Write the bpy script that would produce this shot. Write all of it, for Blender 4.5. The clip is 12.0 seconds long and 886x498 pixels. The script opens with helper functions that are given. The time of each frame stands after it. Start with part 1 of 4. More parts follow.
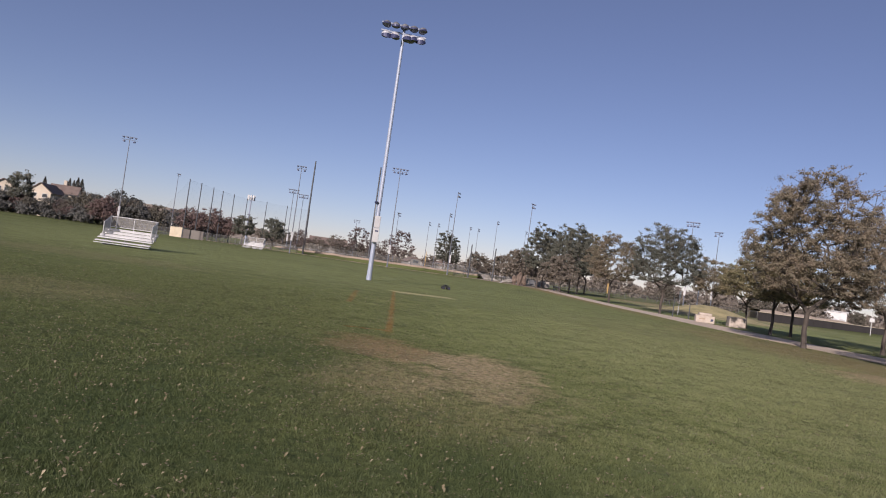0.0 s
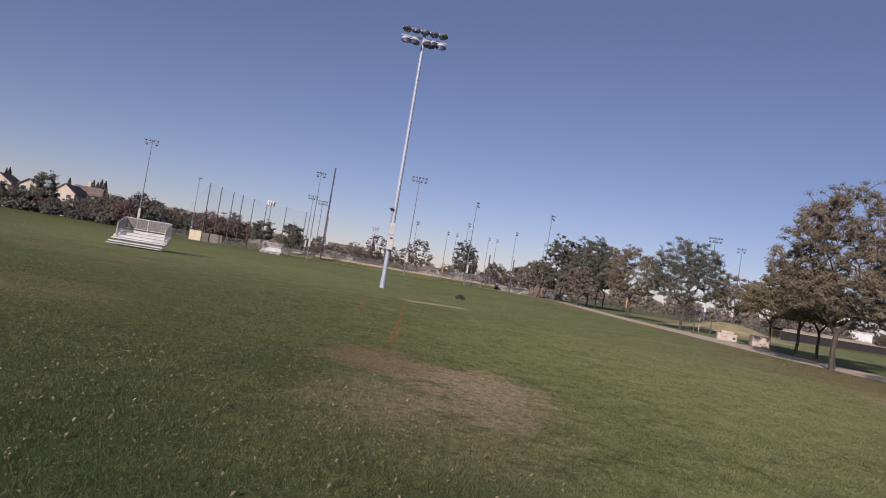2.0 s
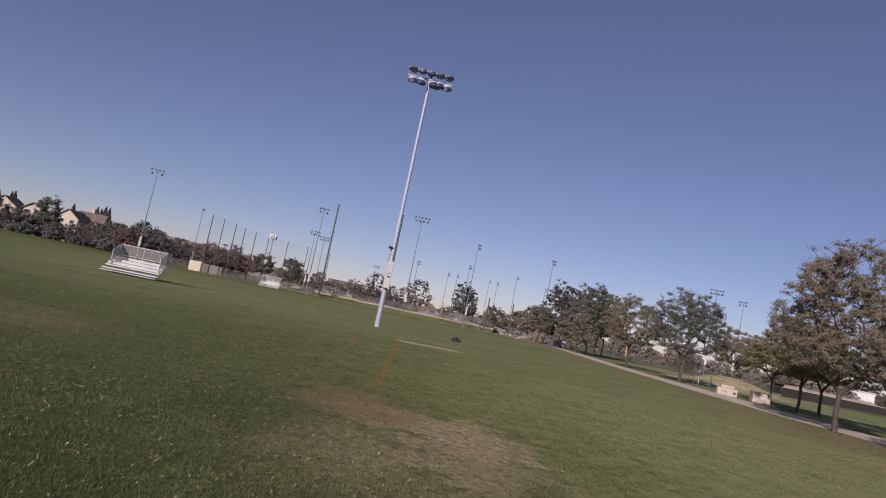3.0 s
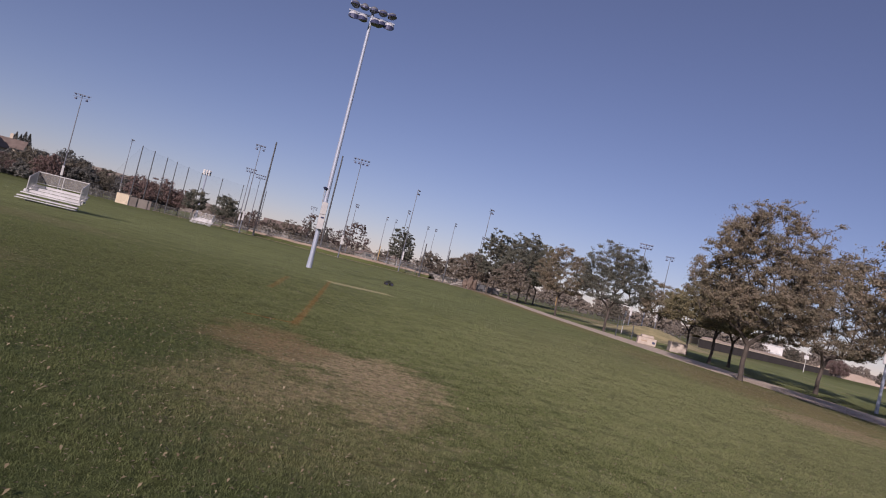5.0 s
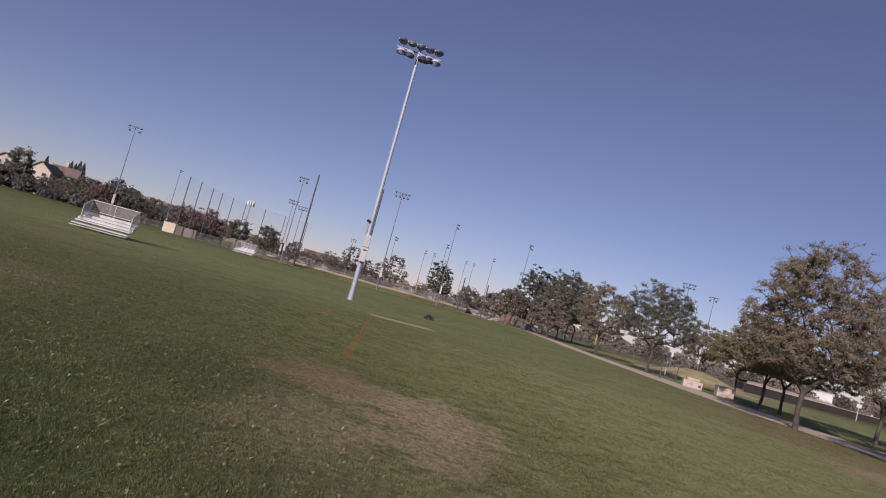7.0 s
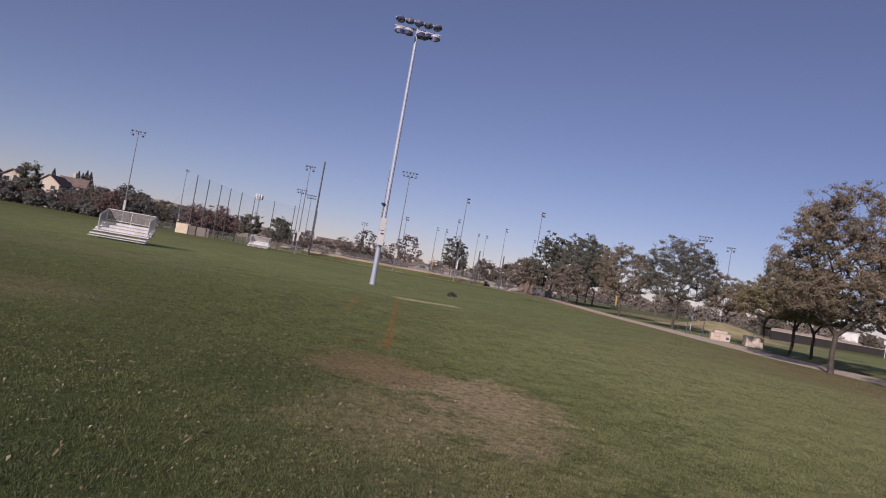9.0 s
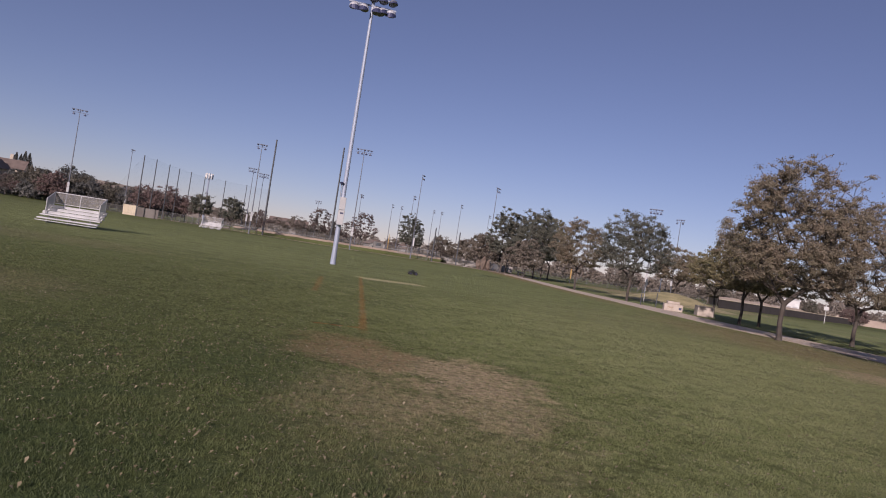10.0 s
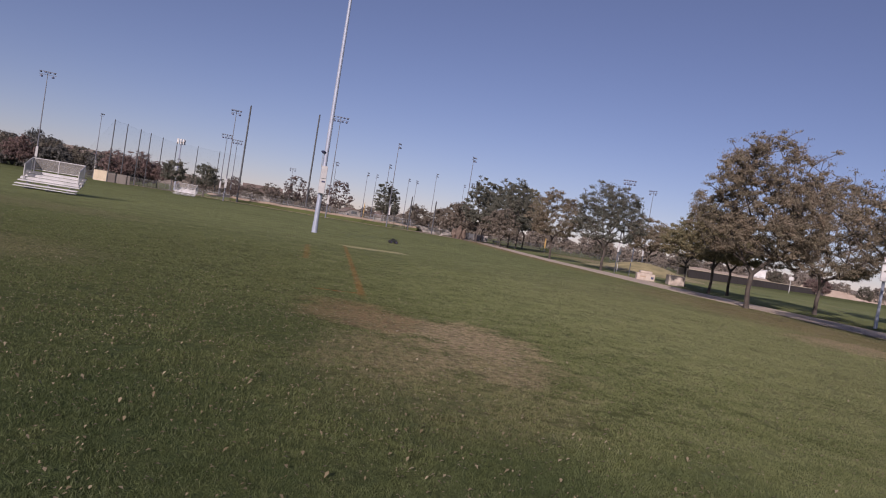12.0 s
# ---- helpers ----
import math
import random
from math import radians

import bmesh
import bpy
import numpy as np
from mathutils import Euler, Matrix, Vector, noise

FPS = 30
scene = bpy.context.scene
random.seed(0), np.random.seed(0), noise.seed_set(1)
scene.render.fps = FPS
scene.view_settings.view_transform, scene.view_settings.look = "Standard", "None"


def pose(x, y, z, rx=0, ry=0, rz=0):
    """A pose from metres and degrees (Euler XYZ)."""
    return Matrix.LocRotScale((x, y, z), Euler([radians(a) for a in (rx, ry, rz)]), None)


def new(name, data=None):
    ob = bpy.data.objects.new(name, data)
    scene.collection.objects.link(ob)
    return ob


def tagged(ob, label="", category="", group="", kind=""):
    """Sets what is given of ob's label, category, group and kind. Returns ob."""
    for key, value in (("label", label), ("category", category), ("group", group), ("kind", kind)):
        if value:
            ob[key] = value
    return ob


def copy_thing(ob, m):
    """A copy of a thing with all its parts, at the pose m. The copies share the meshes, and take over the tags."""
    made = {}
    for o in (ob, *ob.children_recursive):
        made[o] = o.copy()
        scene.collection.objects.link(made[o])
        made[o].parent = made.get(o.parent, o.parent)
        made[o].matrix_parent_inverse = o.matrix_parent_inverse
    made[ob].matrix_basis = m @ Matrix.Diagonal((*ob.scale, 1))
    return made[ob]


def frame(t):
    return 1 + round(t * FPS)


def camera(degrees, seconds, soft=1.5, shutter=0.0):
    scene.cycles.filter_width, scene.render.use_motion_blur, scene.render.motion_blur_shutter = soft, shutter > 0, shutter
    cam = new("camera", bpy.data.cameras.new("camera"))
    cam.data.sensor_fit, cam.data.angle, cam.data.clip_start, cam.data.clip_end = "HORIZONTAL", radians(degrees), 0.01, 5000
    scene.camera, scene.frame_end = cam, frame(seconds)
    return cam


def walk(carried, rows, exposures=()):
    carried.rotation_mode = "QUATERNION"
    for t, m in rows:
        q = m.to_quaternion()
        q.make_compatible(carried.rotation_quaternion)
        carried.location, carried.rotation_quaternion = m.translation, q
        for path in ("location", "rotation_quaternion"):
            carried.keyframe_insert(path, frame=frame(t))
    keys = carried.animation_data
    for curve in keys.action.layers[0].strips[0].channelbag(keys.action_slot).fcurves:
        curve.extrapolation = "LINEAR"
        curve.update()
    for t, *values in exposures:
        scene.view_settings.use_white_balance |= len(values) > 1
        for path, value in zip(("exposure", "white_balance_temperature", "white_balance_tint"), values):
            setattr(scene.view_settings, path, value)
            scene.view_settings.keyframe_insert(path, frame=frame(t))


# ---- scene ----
cam = camera(66.0, 12.0, soft=1.05)
# seconds, place, yaw, pitch, roll: a camera worn on a walker's head
ROWS = [
    (0.0, -0.011, 0.131, 1.659, 0.00, 1.49, -7.97),
    (0.5, -0.166, 0.191, 1.689, 2.84, 1.22, -10.70),
    (1.0, -0.073, 0.368, 1.703, 3.84, 2.86, -9.29),
    (1.5, 0.158, 0.679, 1.701, 3.14, 4.23, -8.84),
    (2.0, 0.207, 1.080, 1.659, 1.54, 2.08, -9.42),
    (2.5, 0.216, 1.503, 1.734, 1.53, 2.81, -9.96),
    (3.0, 0.403, 1.656, 1.722, 1.51, 5.51, -11.77),
    (3.5, 0.613, 1.726, 1.721, -1.57, 4.55, -11.44),
    (3.7, 0.683, 1.741, 1.726, -3.49, 4.03, -11.90),
    (5.3, 0.733, 1.679, 1.724, -3.74, 2.09, -13.91),
    (5.5, 0.737, 1.680, 1.715, -3.27, 2.17, -13.63),
    (6.0, 0.657, 1.717, 1.694, -2.63, 2.81, -14.99),
    (6.5, 0.471, 1.900, 1.679, -2.19, 2.52, -15.69),
    (7.0, 0.397, 1.996, 1.686, -0.72, 4.22, -15.21),
    (7.2, 0.377, 2.167, 1.681, 0.56, 3.15, -14.37),
    (8.8, -0.047, 2.175, 1.693, 0.43, 2.02, -11.59),
    (9.0, -0.059, 2.082, 1.701, 0.55, 1.88, -9.98),
    (9.5, -0.288, 1.969, 1.704, -1.77, 3.53, -9.90),
    (10.0, -0.462, 1.956, 1.740, -3.28, 0.53, -8.78),
    (10.5, -0.516, 1.750, 1.689, -2.76, 0.53, -9.07),
    (11.0, -0.584, 1.504, 1.705, -3.27, 0.77, -7.45),
    (11.5, -0.840, 1.479, 1.654, -3.21, -0.69, -8.50),
    (12.0, -0.960, 1.202, 1.697, -5.50, -1.75, -9.21),
]
walk(cam, [(t, pose(x, y, z, 90 + pitch, roll, yaw)) for t, x, y, z, yaw, pitch, roll in ROWS],
     exposures=[(0.0, 0.25, 6500, 22), (0.5, 0.15, 6500, 23), (1.5, 0.10, 6500, 24), (2.5, 0.04, 6500, 25), (3.3, -0.03, 6500, 26), (5.0, -0.03, 6500, 29), (12.0, -0.03, 6500, 29)])

# ---- light: a low, hazy autumn sun behind the camera's left shoulder ----
SUN_ELEVATION, SUN_AZIMUTH = 22.5, 202.5          # degrees; azimuth clockwise from +y
world = bpy.data.worlds.new("sky")
scene.world = world
world.use_nodes = True
wn = world.node_tree.nodes
sky = wn.new("ShaderNodeTexSky")
sky.sky_type = "NISHITA"
sky.sun_disc = False
sky.sun_elevation = radians(SUN_ELEVATION)
sky.sun_rotation = radians(SUN_AZIMUTH)
sky.air_density, sky.dust_density, sky.ozone_density = 0.80, 0.12, 3.0
wn["Background"].inputs["Strength"].default_value = 0.070
cool = wn.new("ShaderNodeMix")                    # a cool, slightly violet tone over the whole sky
cool.data_type, cool.blend_type = "RGBA", "MULTIPLY"
cool.inputs[0].default_value = 1.0
cool.inputs[7].default_value = (1.08, 0.97, 1.01, 1.0)
haze = wn.new("ShaderNodeMix")                    # thin even haze
haze.data_type = "RGBA"
haze.inputs[0].default_value = 0.09
haze.inputs[7].default_value = (4.4, 4.6, 6.0, 1.0)
world.node_tree.links.new(sky.outputs[0], cool.inputs[6])
world.node_tree.links.new(cool.outputs[2], haze.inputs[6])
world.node_tree.links.new(haze.outputs[2], wn["Background"].inputs["Color"])
sun = new("sun", bpy.data.lights.new("sun", "SUN"))
sun.data.energy, sun.data.angle, sun.data.color = 5.0, radians(0.4), (1.0, 0.93, 0.83)
az, el = radians(SUN_AZIMUTH), radians(SUN_ELEVATION)
to_sun = Vector((math.sin(az) * math.cos(el), math.cos(az) * math.cos(el), math.sin(el)))
sun.matrix_world = Matrix.Translation((0, 0, 60)) @ to_sun.to_track_quat("Z", "Y").to_matrix().to_4x4()


# ---- materials ----
class Graph:
    """A few short cuts for writing node materials."""

    def __init__(self, name):
        self.m = bpy.data.materials.new(name)
        self.m.use_nodes = True
        self.t = self.m.node_tree
        self.bsdf = self.t.nodes["Principled BSDF"]

    def node(self, kind, operation=""):
        n = self.t.nodes.new(kind)
        if operation:
            n.operation = operation
        return n

    def put(self, socket, value):
        if hasattr(value, "links"):
            self.t.links.new(value, socket)
        else:
            socket.default_value = value

    def coords(self):
        return self.node("ShaderNodeTexCoord").outputs["Object"]

    def noise(self, scale, detail=4.0, vector=None, rough=0.6):
        n = self.node("ShaderNodeTexNoise")
        self.put(n.inputs["Vector"], vector if vector is not None else self.coords())
        n.inputs["Scale"].default_value, n.inputs["Detail"].default_value = scale, detail
        n.inputs["Roughness"].default_value = rough
        return n.outputs["Fac"]

    def math(self, op, a, b=0.0, c=0.0):
        n = self.node("ShaderNodeMath", operation=op)
        for s, v in zip(n.inputs, (a, b, c)):
            self.put(s, v)
        return n.outputs[0]

    def step(self, v, lo, hi):
        n = self.node("ShaderNodeMapRange")
        n.interpolation_type = "SMOOTHSTEP"
        self.put(n.inputs["Value"], v)
        n.inputs["From Min"].default_value, n.inputs["From Max"].default_value = lo, hi
        return n.outputs[0]

    def mix(self, f, a, b):
        n = self.node("ShaderNodeMix")
        n.data_type = "RGBA"
        self.put(n.inputs[0], f)
        for s, v in ((n.inputs[6], a), (n.inputs[7], b)):
            self.put(s, v if hasattr(v, "links") else (*v, 1.0))
        return n.outputs[2]

    def bump(self, height, strength=0.3, distance=0.02):
        n = self.node("ShaderNodeBump")
        n.inputs["Strength"].default_value, n.inputs["Distance"].default_value = strength, distance
        self.put(n.inputs["Height"], height)
        self.put(self.bsdf.inputs["Normal"], n.outputs[0])

    def finish(self, color, rough=0.8, metal=0.0):
        self.put(self.bsdf.inputs["Base Color"], color if hasattr(color, "links") else (*color, 1.0))
        self.put(self.bsdf.inputs["Roughness"], rough)
        self.bsdf.inputs["Metallic"].default_value = metal
        return self.m


def worn(name, a, b, scale=3.0, fine=40.0, rough=0.75, metal=0.0, bump=0.2):
    """A surface that wanders between two colours at two scales, with a fine relief."""
    g = Graph(name)
    big, small = g.noise(scale), g.noise(fine, 3.0)
    f = g.math("ADD", g.math("MULTIPLY", big, 0.65), g.math("MULTIPLY", small, 0.35))
    g.bump(small, bump, 0.01)
    return g.finish(g.mix(g.step(f, 0.35, 0.65), a, b), rough, metal)


def foliage(name, a, b, c, through_light=0.25):
    """Leaves: each one its own shade between three colours, a little light shining through."""
    g = Graph(name)
    r = g.node("ShaderNodeNewGeometry").outputs["Random Per Island"]
    r = g.math("ADD", g.math("MULTIPLY", r, 0.6), g.math("MULTIPLY", g.noise(2.6, 2.0), 0.4))
    clump = g.step(g.noise(0.8, 3.0), 0.38, 0.62)
    col = g.mix(clump, g.mix(g.step(r, 0.1, 0.8), a, b), g.mix(g.step(r, 0.2, 0.9), b, c))
    g.finish(col, 0.6)
    tr = g.node("ShaderNodeBsdfTranslucent")
    g.put(tr.inputs["Color"], col)
    mx = g.node("ShaderNodeMixShader")
    mx.inputs[0].default_value = through_light
    g.t.links.new(g.bsdf.outputs[0], mx.inputs[1])
    g.t.links.new(tr.outputs[0], mx.inputs[2])
    g.t.links.new(mx.outputs[0], g.t.nodes["Material Output"].inputs["Surface"])
    return g.m


def netting(name, color, cover, rough=0.6, metal=0.0):
    """Wire or cord mesh too fine to draw thread by thread from here: it covers a share of what is behind it."""
    g = Graph(name)
    g.finish(g.mix(g.noise(0.6), tuple(0.85 * v for v in color), color), rough, metal)
    tr = g.node("ShaderNodeBsdfTransparent")
    mx = g.node("ShaderNodeMixShader")
    f = g.math("ADD", g.math("MULTIPLY", g.noise(0.25, 2.0), 0.3 * cover), 0.85 * cover)
    g.put(mx.inputs[0], f)
    g.t.links.new(tr.outputs[0], mx.inputs[1])
    g.t.links.new(g.bsdf.outputs[0], mx.inputs[2])
    g.t.links.new(mx.outputs[0], g.t.nodes["Material Output"].inputs["Surface"])
    return g.m


def blot(g, pos, x, y, rx, ry, ragged, soft=0.35):
    """A ragged oval stain on the ground, 1 inside and 0 outside."""
    d = g.node("ShaderNodeVectorMath", operation="SUBTRACT")
    g.put(d.inputs[0], pos)
    d.inputs[1].default_value = (x, y, 0)
    s = g.node("ShaderNodeVectorMath", operation="MULTIPLY")
    g.t.links.new(d.outputs[0], s.inputs[0])
    s.inputs[1].default_value = (1 / rx, 1 / ry, 0)
    n = g.node("ShaderNodeVectorMath", operation="LENGTH")
    g.t.links.new(s.outputs[0], n.inputs[0])
    v = g.math("ADD", n.outputs["Value"], ragged)
    return g.math("SUBTRACT", 1.0, g.step(v, 1.0 - soft, 1.0 + soft))


def stripe(g, pos, a, b, width, ragged):
    """A ragged sprayed line from a to b."""
    ax, ay = a
    bx, by = b
    length = math.hypot(bx - ax, by - ay)
    m = g.node("ShaderNodeMapping")
    m.vector_type = "TEXTURE"
    g.put(m.inputs["Vector"], pos)
    m.inputs["Location"].default_value = ((ax + bx) / 2, (ay + by) / 2, 0)
    m.inputs["Rotation"].default_value = (0, 0, math.atan2(by - ay, bx - ax))
    m.inputs["Scale"].default_value = (length / 2, width / 2, 1)
    sep = g.node("ShaderNodeSeparateXYZ")
    g.t.links.new(m.outputs[0], sep.inputs[0])
    u = g.math("ABSOLUTE", sep.outputs[0])
    v = g.math("ADD", g.math("ABSOLUTE", sep.outputs[1]), ragged)
    return g.math("MULTIPLY", g.math("SUBTRACT", 1.0, g.step(u, 0.9, 1.1)), g.math("SUBTRACT", 1.0, g.step(v, 0.5, 1.5)))


def lawn(name, blades):
    """Mown grass with dry patches, straw, sprayed field marks and painted-in sunny areas; the blades wear the same
    stains as the soil under them.
    """
    g = Graph(name)
    pos = g.coords()
    wide, mid, fine = g.noise(0.045, 3.0), g.noise(0.5, 5.0), g.noise(9.0, 6.0, rough=0.75)
    grain = g.noise(60.0, 3.0)
    if blades:
        r = g.node("ShaderNodeNewGeometry").outputs["Random Per Island"]
        green = g.mix(r, (0.138, 0.163, 0.063), (0.186, 0.210, 0.082))
        green = g.mix(g.step(r, 0.95, 1.0), green, (0.21, 0.20, 0.10))
        tuft = g.math("MULTIPLY", g.step(g.math("ADD", g.math("MULTIPLY", fine, 0.55), g.math("MULTIPLY", g.noise(26.0, 3.0), 0.45)), 0.53, 0.40), 0.80)
        green = g.mix(tuft, green, (0.056, 0.072, 0.022))
    else:
        green = g.mix(g.step(fine, 0.35, 0.7), (0.060, 0.068, 0.023), (0.150, 0.173, 0.064))
        green = g.mix(g.math("MULTIPLY", g.step(grain, 0.62, 0.8), 0.5), green, (0.22, 0.23, 0.09))
    green = g.mix(g.math("MULTIPLY", g.step(wide, 0.42, 0.62), 0.5), green, (0.162, 0.187, 0.067))
    green = g.mix(g.math("MULTIPLY", g.step(mid, 0.52, 0.72), 0.35), green, (0.155, 0.165, 0.058))
    rag = g.math("MULTIPLY", g.math("SUBTRACT", g.noise(1.5, 7.0, rough=0.75), 0.5), 3.0)
    straw = g.mix(g.step(fine, 0.3, 0.7), (0.250, 0.196, 0.118), (0.49, 0.392, 0.240))
    earth = g.mix(g.step(fine, 0.3, 0.7), (0.20, 0.130, 0.068), (0.335, 0.232, 0.128))
    thin = g.step(g.noise(8.0, 6.0, rough=0.8), 0.34, 0.58)
    for x, y, rx, ry, most in SUNLIT_TURF:
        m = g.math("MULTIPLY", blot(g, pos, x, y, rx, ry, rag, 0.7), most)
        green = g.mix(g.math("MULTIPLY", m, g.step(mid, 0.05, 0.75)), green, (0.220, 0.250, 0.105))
    for x, y, rx, ry, paint, most in DRY:
        m = g.math("MULTIPLY", blot(g, pos, x, y, rx, ry, rag), most)
        green = g.mix(g.math("MULTIPLY", m, thin), green, earth if paint else straw)
    for x, y, rx, ry, most in DARK_TURF:
        m = g.math("MULTIPLY", blot(g, pos, x, y, rx, ry, rag, 0.5), most)
        green = g.mix(g.math("MULTIPLY", m, g.step(mid, 0.30, 0.60)), green, (0.050, 0.077, 0.027))
    rag2 = g.math("MULTIPLY", g.math("SUBTRACT", g.noise(4.0, 4.0), 0.45), 4.0)
    for a, b, w, strength in SPRAYED:
        green = g.mix(g.math("MULTIPLY", stripe(g, pos, a, b, w, rag2), strength), green, (0.42, 0.13, 0.035))
    for a, b, w, strength in CHALK:
        green = g.mix(g.math("MULTIPLY", stripe(g, pos, a, b, w, rag2), strength), green, (0.54, 0.47, 0.28))
    if blades:
        g.finish(green, 0.55)
        g.bsdf.inputs["Specular IOR Level"].default_value = 0.3
        tr = g.node("ShaderNodeBsdfTranslucent")
        g.put(tr.inputs["Color"], green)
        mx = g.node("ShaderNodeMixShader")
        mx.inputs[0].default_value = 0.30
        g.t.links.new(g.bsdf.outputs[0], mx.inputs[1])
        g.t.links.new(tr.outputs[0], mx.inputs[2])
        g.t.links.new(mx.outputs[0], g.t.nodes["Material Output"].inputs["Surface"])
        return g.m
    g.bump(g.math("ADD", fine, grain), 0.8, 0.04)
    g.bsdf.inputs["Specular IOR Level"].default_value = 0.1
    return g.finish(green, 0.9)


# x, y, half widths, bare earth or straw, strength
DRY = [
    (0.85, 12.1, 0.95, 1.4, False, 0.95), (-0.35, 12.6, 1.3, 1.0, False, 0.55),
    (0.9, 10.3, 0.95, 1.3, False, 0.68), (-0.65, 9.9, 0.9, 1.3, False, 0.50), (0.1, 8.2, 1.5, 1.5, False, 0.22), (-1.3, 14.2, 0.8, 0.5, True, 0.5), (-1.05, 12.9, 1.0, 1.15, True, 0.75),
    (35.5, 93.0, 8.0, 14.0, False, 0.8), (47.0, 125.0, 15.0, 25.0, False, 0.8), (41.0, 62.0, 0.7, 6.0, False, 0.5), (52.0, 76.0, 0.8, 9.0, False, 0.5),
    (14.6, 21.4, 1.9, 2.2, False, 0.75), (14.9, 22.4, 1.2, 1.3, False, 0.8), (17.3, 29.5, 2.2, 6.0, True, 0.22), (16.8, 33.0, 3.4, 11.0, True, 0.38), (-9.0, 15.0, 2.6, 2.4, False, 0.3),
    (18.0, 108.0, 2.6, 42.0, True, 0.85), (17.0, 62.0, 1.6, 14.0, True, 0.25), (-16.0, 31.0, 5.0, 3.0, False, 0.25), (13.0, 20.0, 9.0, 20.0, False, 0.16),
]
# darker, greener turf
DARK_TURF = [(-4.5, 7.0, 3.6, 3.6, 0.42), (-10.0, 13.0, 5.0, 5.5, 0.20), (-2.6, 10.6, 1.5, 2.4, 0.35), (-18.0, 24.0, 9.0, 9.0, 0.25), (-7.0, 10.0, 5.5, 6.0, 0.15), (1.2, 5.6, 1.6, 1.2, 0.45), (-1.2, 5.4, 3.2, 2.0, 0.45)]
# sunlit brightness painted into the turf colour, paler and yellower
SUNLIT_TURF = [(9.0, 13.0, 7.0, 8.0, 0.75), (5.0, 5.5, 3.5, 2.5, 0.6), (12.0, 30.0, 8.0, 14.0, 0.75), (4.0, 22.0, 5.0, 7.0, 0.6), (-3.0, 48.0, 24.0, 18.0, 0.8), (-28.0, 50.0, 18.0, 22.0, 0.45), (44.0, 62.0, 22.0, 28.0, 0.95), (0.0, 95.0, 60.0, 38.0, 0.8), (70.0, 95.0, 40.0, 30.0, 0.6)]
SPRAYED = [
    ((-2.45, 37.0), (-1.04, 15.9), 0.18, 0.30), ((-3.9, 32.5), (-3.1, 24.0), 0.24, 0.22), ((-2.1, 15.9), (-1.04, 16.1), 0.14, 0.4),
]
CHALK = [((-2.4, 36.3), (0.7, 37.7), 1.7, 0.72)]

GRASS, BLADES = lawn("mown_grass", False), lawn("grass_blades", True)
CONCRETE = worn("concrete_path", (0.43, 0.35, 0.275), (0.54, 0.45, 0.36), 0.6, 12.0, 0.9)
DIRT = worn("dirt", (0.25, 0.19, 0.14), (0.35, 0.275, 0.205), 0.2, 3.0, 0.95)
PALE_DIRT = worn("pale_dirt", (0.36, 0.285, 0.225), (0.46, 0.375, 0.30), 0.2, 3.0, 0.95)
DRY_TURF = worn("dry_turf", (0.20, 0.185, 0.085), (0.40, 0.335, 0.175), 0.5, 6.0, 0.95, 0.0, 0.6)
STEEL = worn("galvanised_steel", (0.26, 0.265, 0.27), (0.36, 0.365, 0.37), 1.0, 20.0, 0.5, 0.35, 0.05)
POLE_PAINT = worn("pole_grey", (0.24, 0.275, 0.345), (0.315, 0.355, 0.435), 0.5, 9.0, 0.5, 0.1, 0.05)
FAR_POLE = worn("dark_grey_steel", (0.105, 0.115, 0.14), (0.15, 0.16, 0.185), 0.5, 9.0, 0.6, 0.1, 0.05)
ALUMINIUM = worn("aluminium", (0.37, 0.37, 0.37), (0.48, 0.48, 0.48), 1.5, 30.0, 0.45, 0.2, 0.05)
BOX_PAINT = worn("cabinet_paint", (0.38, 0.38, 0.385), (0.46, 0.46, 0.46), 2.0, 25.0, 0.5, 0.0, 0.05)
LAMP_DARK = worn("lamp_housing", (0.025, 0.03, 0.075), (0.05, 0.058, 0.12), 4.0, 30.0, 0.45, 0.2, 0.05)
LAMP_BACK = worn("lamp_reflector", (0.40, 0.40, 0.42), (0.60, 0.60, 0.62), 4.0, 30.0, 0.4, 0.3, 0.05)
LAMP_FAR = worn("dark_grey_bowl", (0.09, 0.095, 0.11), (0.14, 0.145, 0.16), 4.0, 30.0, 0.6, 0.1, 0.05)
LAMP_GLASS = worn("lamp_glass", (0.09, 0.10, 0.13), (0.15, 0.16, 0.20), 5.0, 30.0, 0.15, 0.3, 0.02)
DARK_POLE = worn("dark_pole", (0.045, 0.05, 0.06), (0.08, 0.085, 0.09), 0.5, 10.0, 0.6, 0.1, 0.05)
MESH_WIRE = netting("chain_link", (0.34, 0.33, 0.31), 0.36)
# same wire as the back, painted paler and denser as if sunlit, edge-on
SIDE_WIRE = netting("side_chain_link", (0.50, 0.49, 0.47), 0.78)
FENCE_WIRE = netting("fence_wire", (0.22, 0.22, 0.21), 0.14)
FENCE_POST = worn("dull_fence_steel", (0.10, 0.098, 0.092), (0.15, 0.145, 0.135), 0.8, 15.0, 0.7, 0.1, 0.05)
NET_CORD = netting("net_cord", (0.12, 0.12, 0.13), 0.05)
BARK = worn("bark", (0.044, 0.036, 0.031), (0.090, 0.075, 0.063), 2.0, 25.0, 0.95, 0.0, 0.8)
TAN_BOARD = worn("tan_boards", (0.52, 0.44, 0.32), (0.64, 0.56, 0.42), 0.4, 6.0, 0.85)
STONE = worn("sandstone", (0.34, 0.285, 0.24), (0.45, 0.39, 0.335), 2.5, 30.0, 0.9, 0.0, 0.5)
WINDSCREEN = worn("windscreen_cloth", (0.034, 0.029, 0.028), (0.048, 0.041, 0.039), 0.3, 4.0, 0.9)
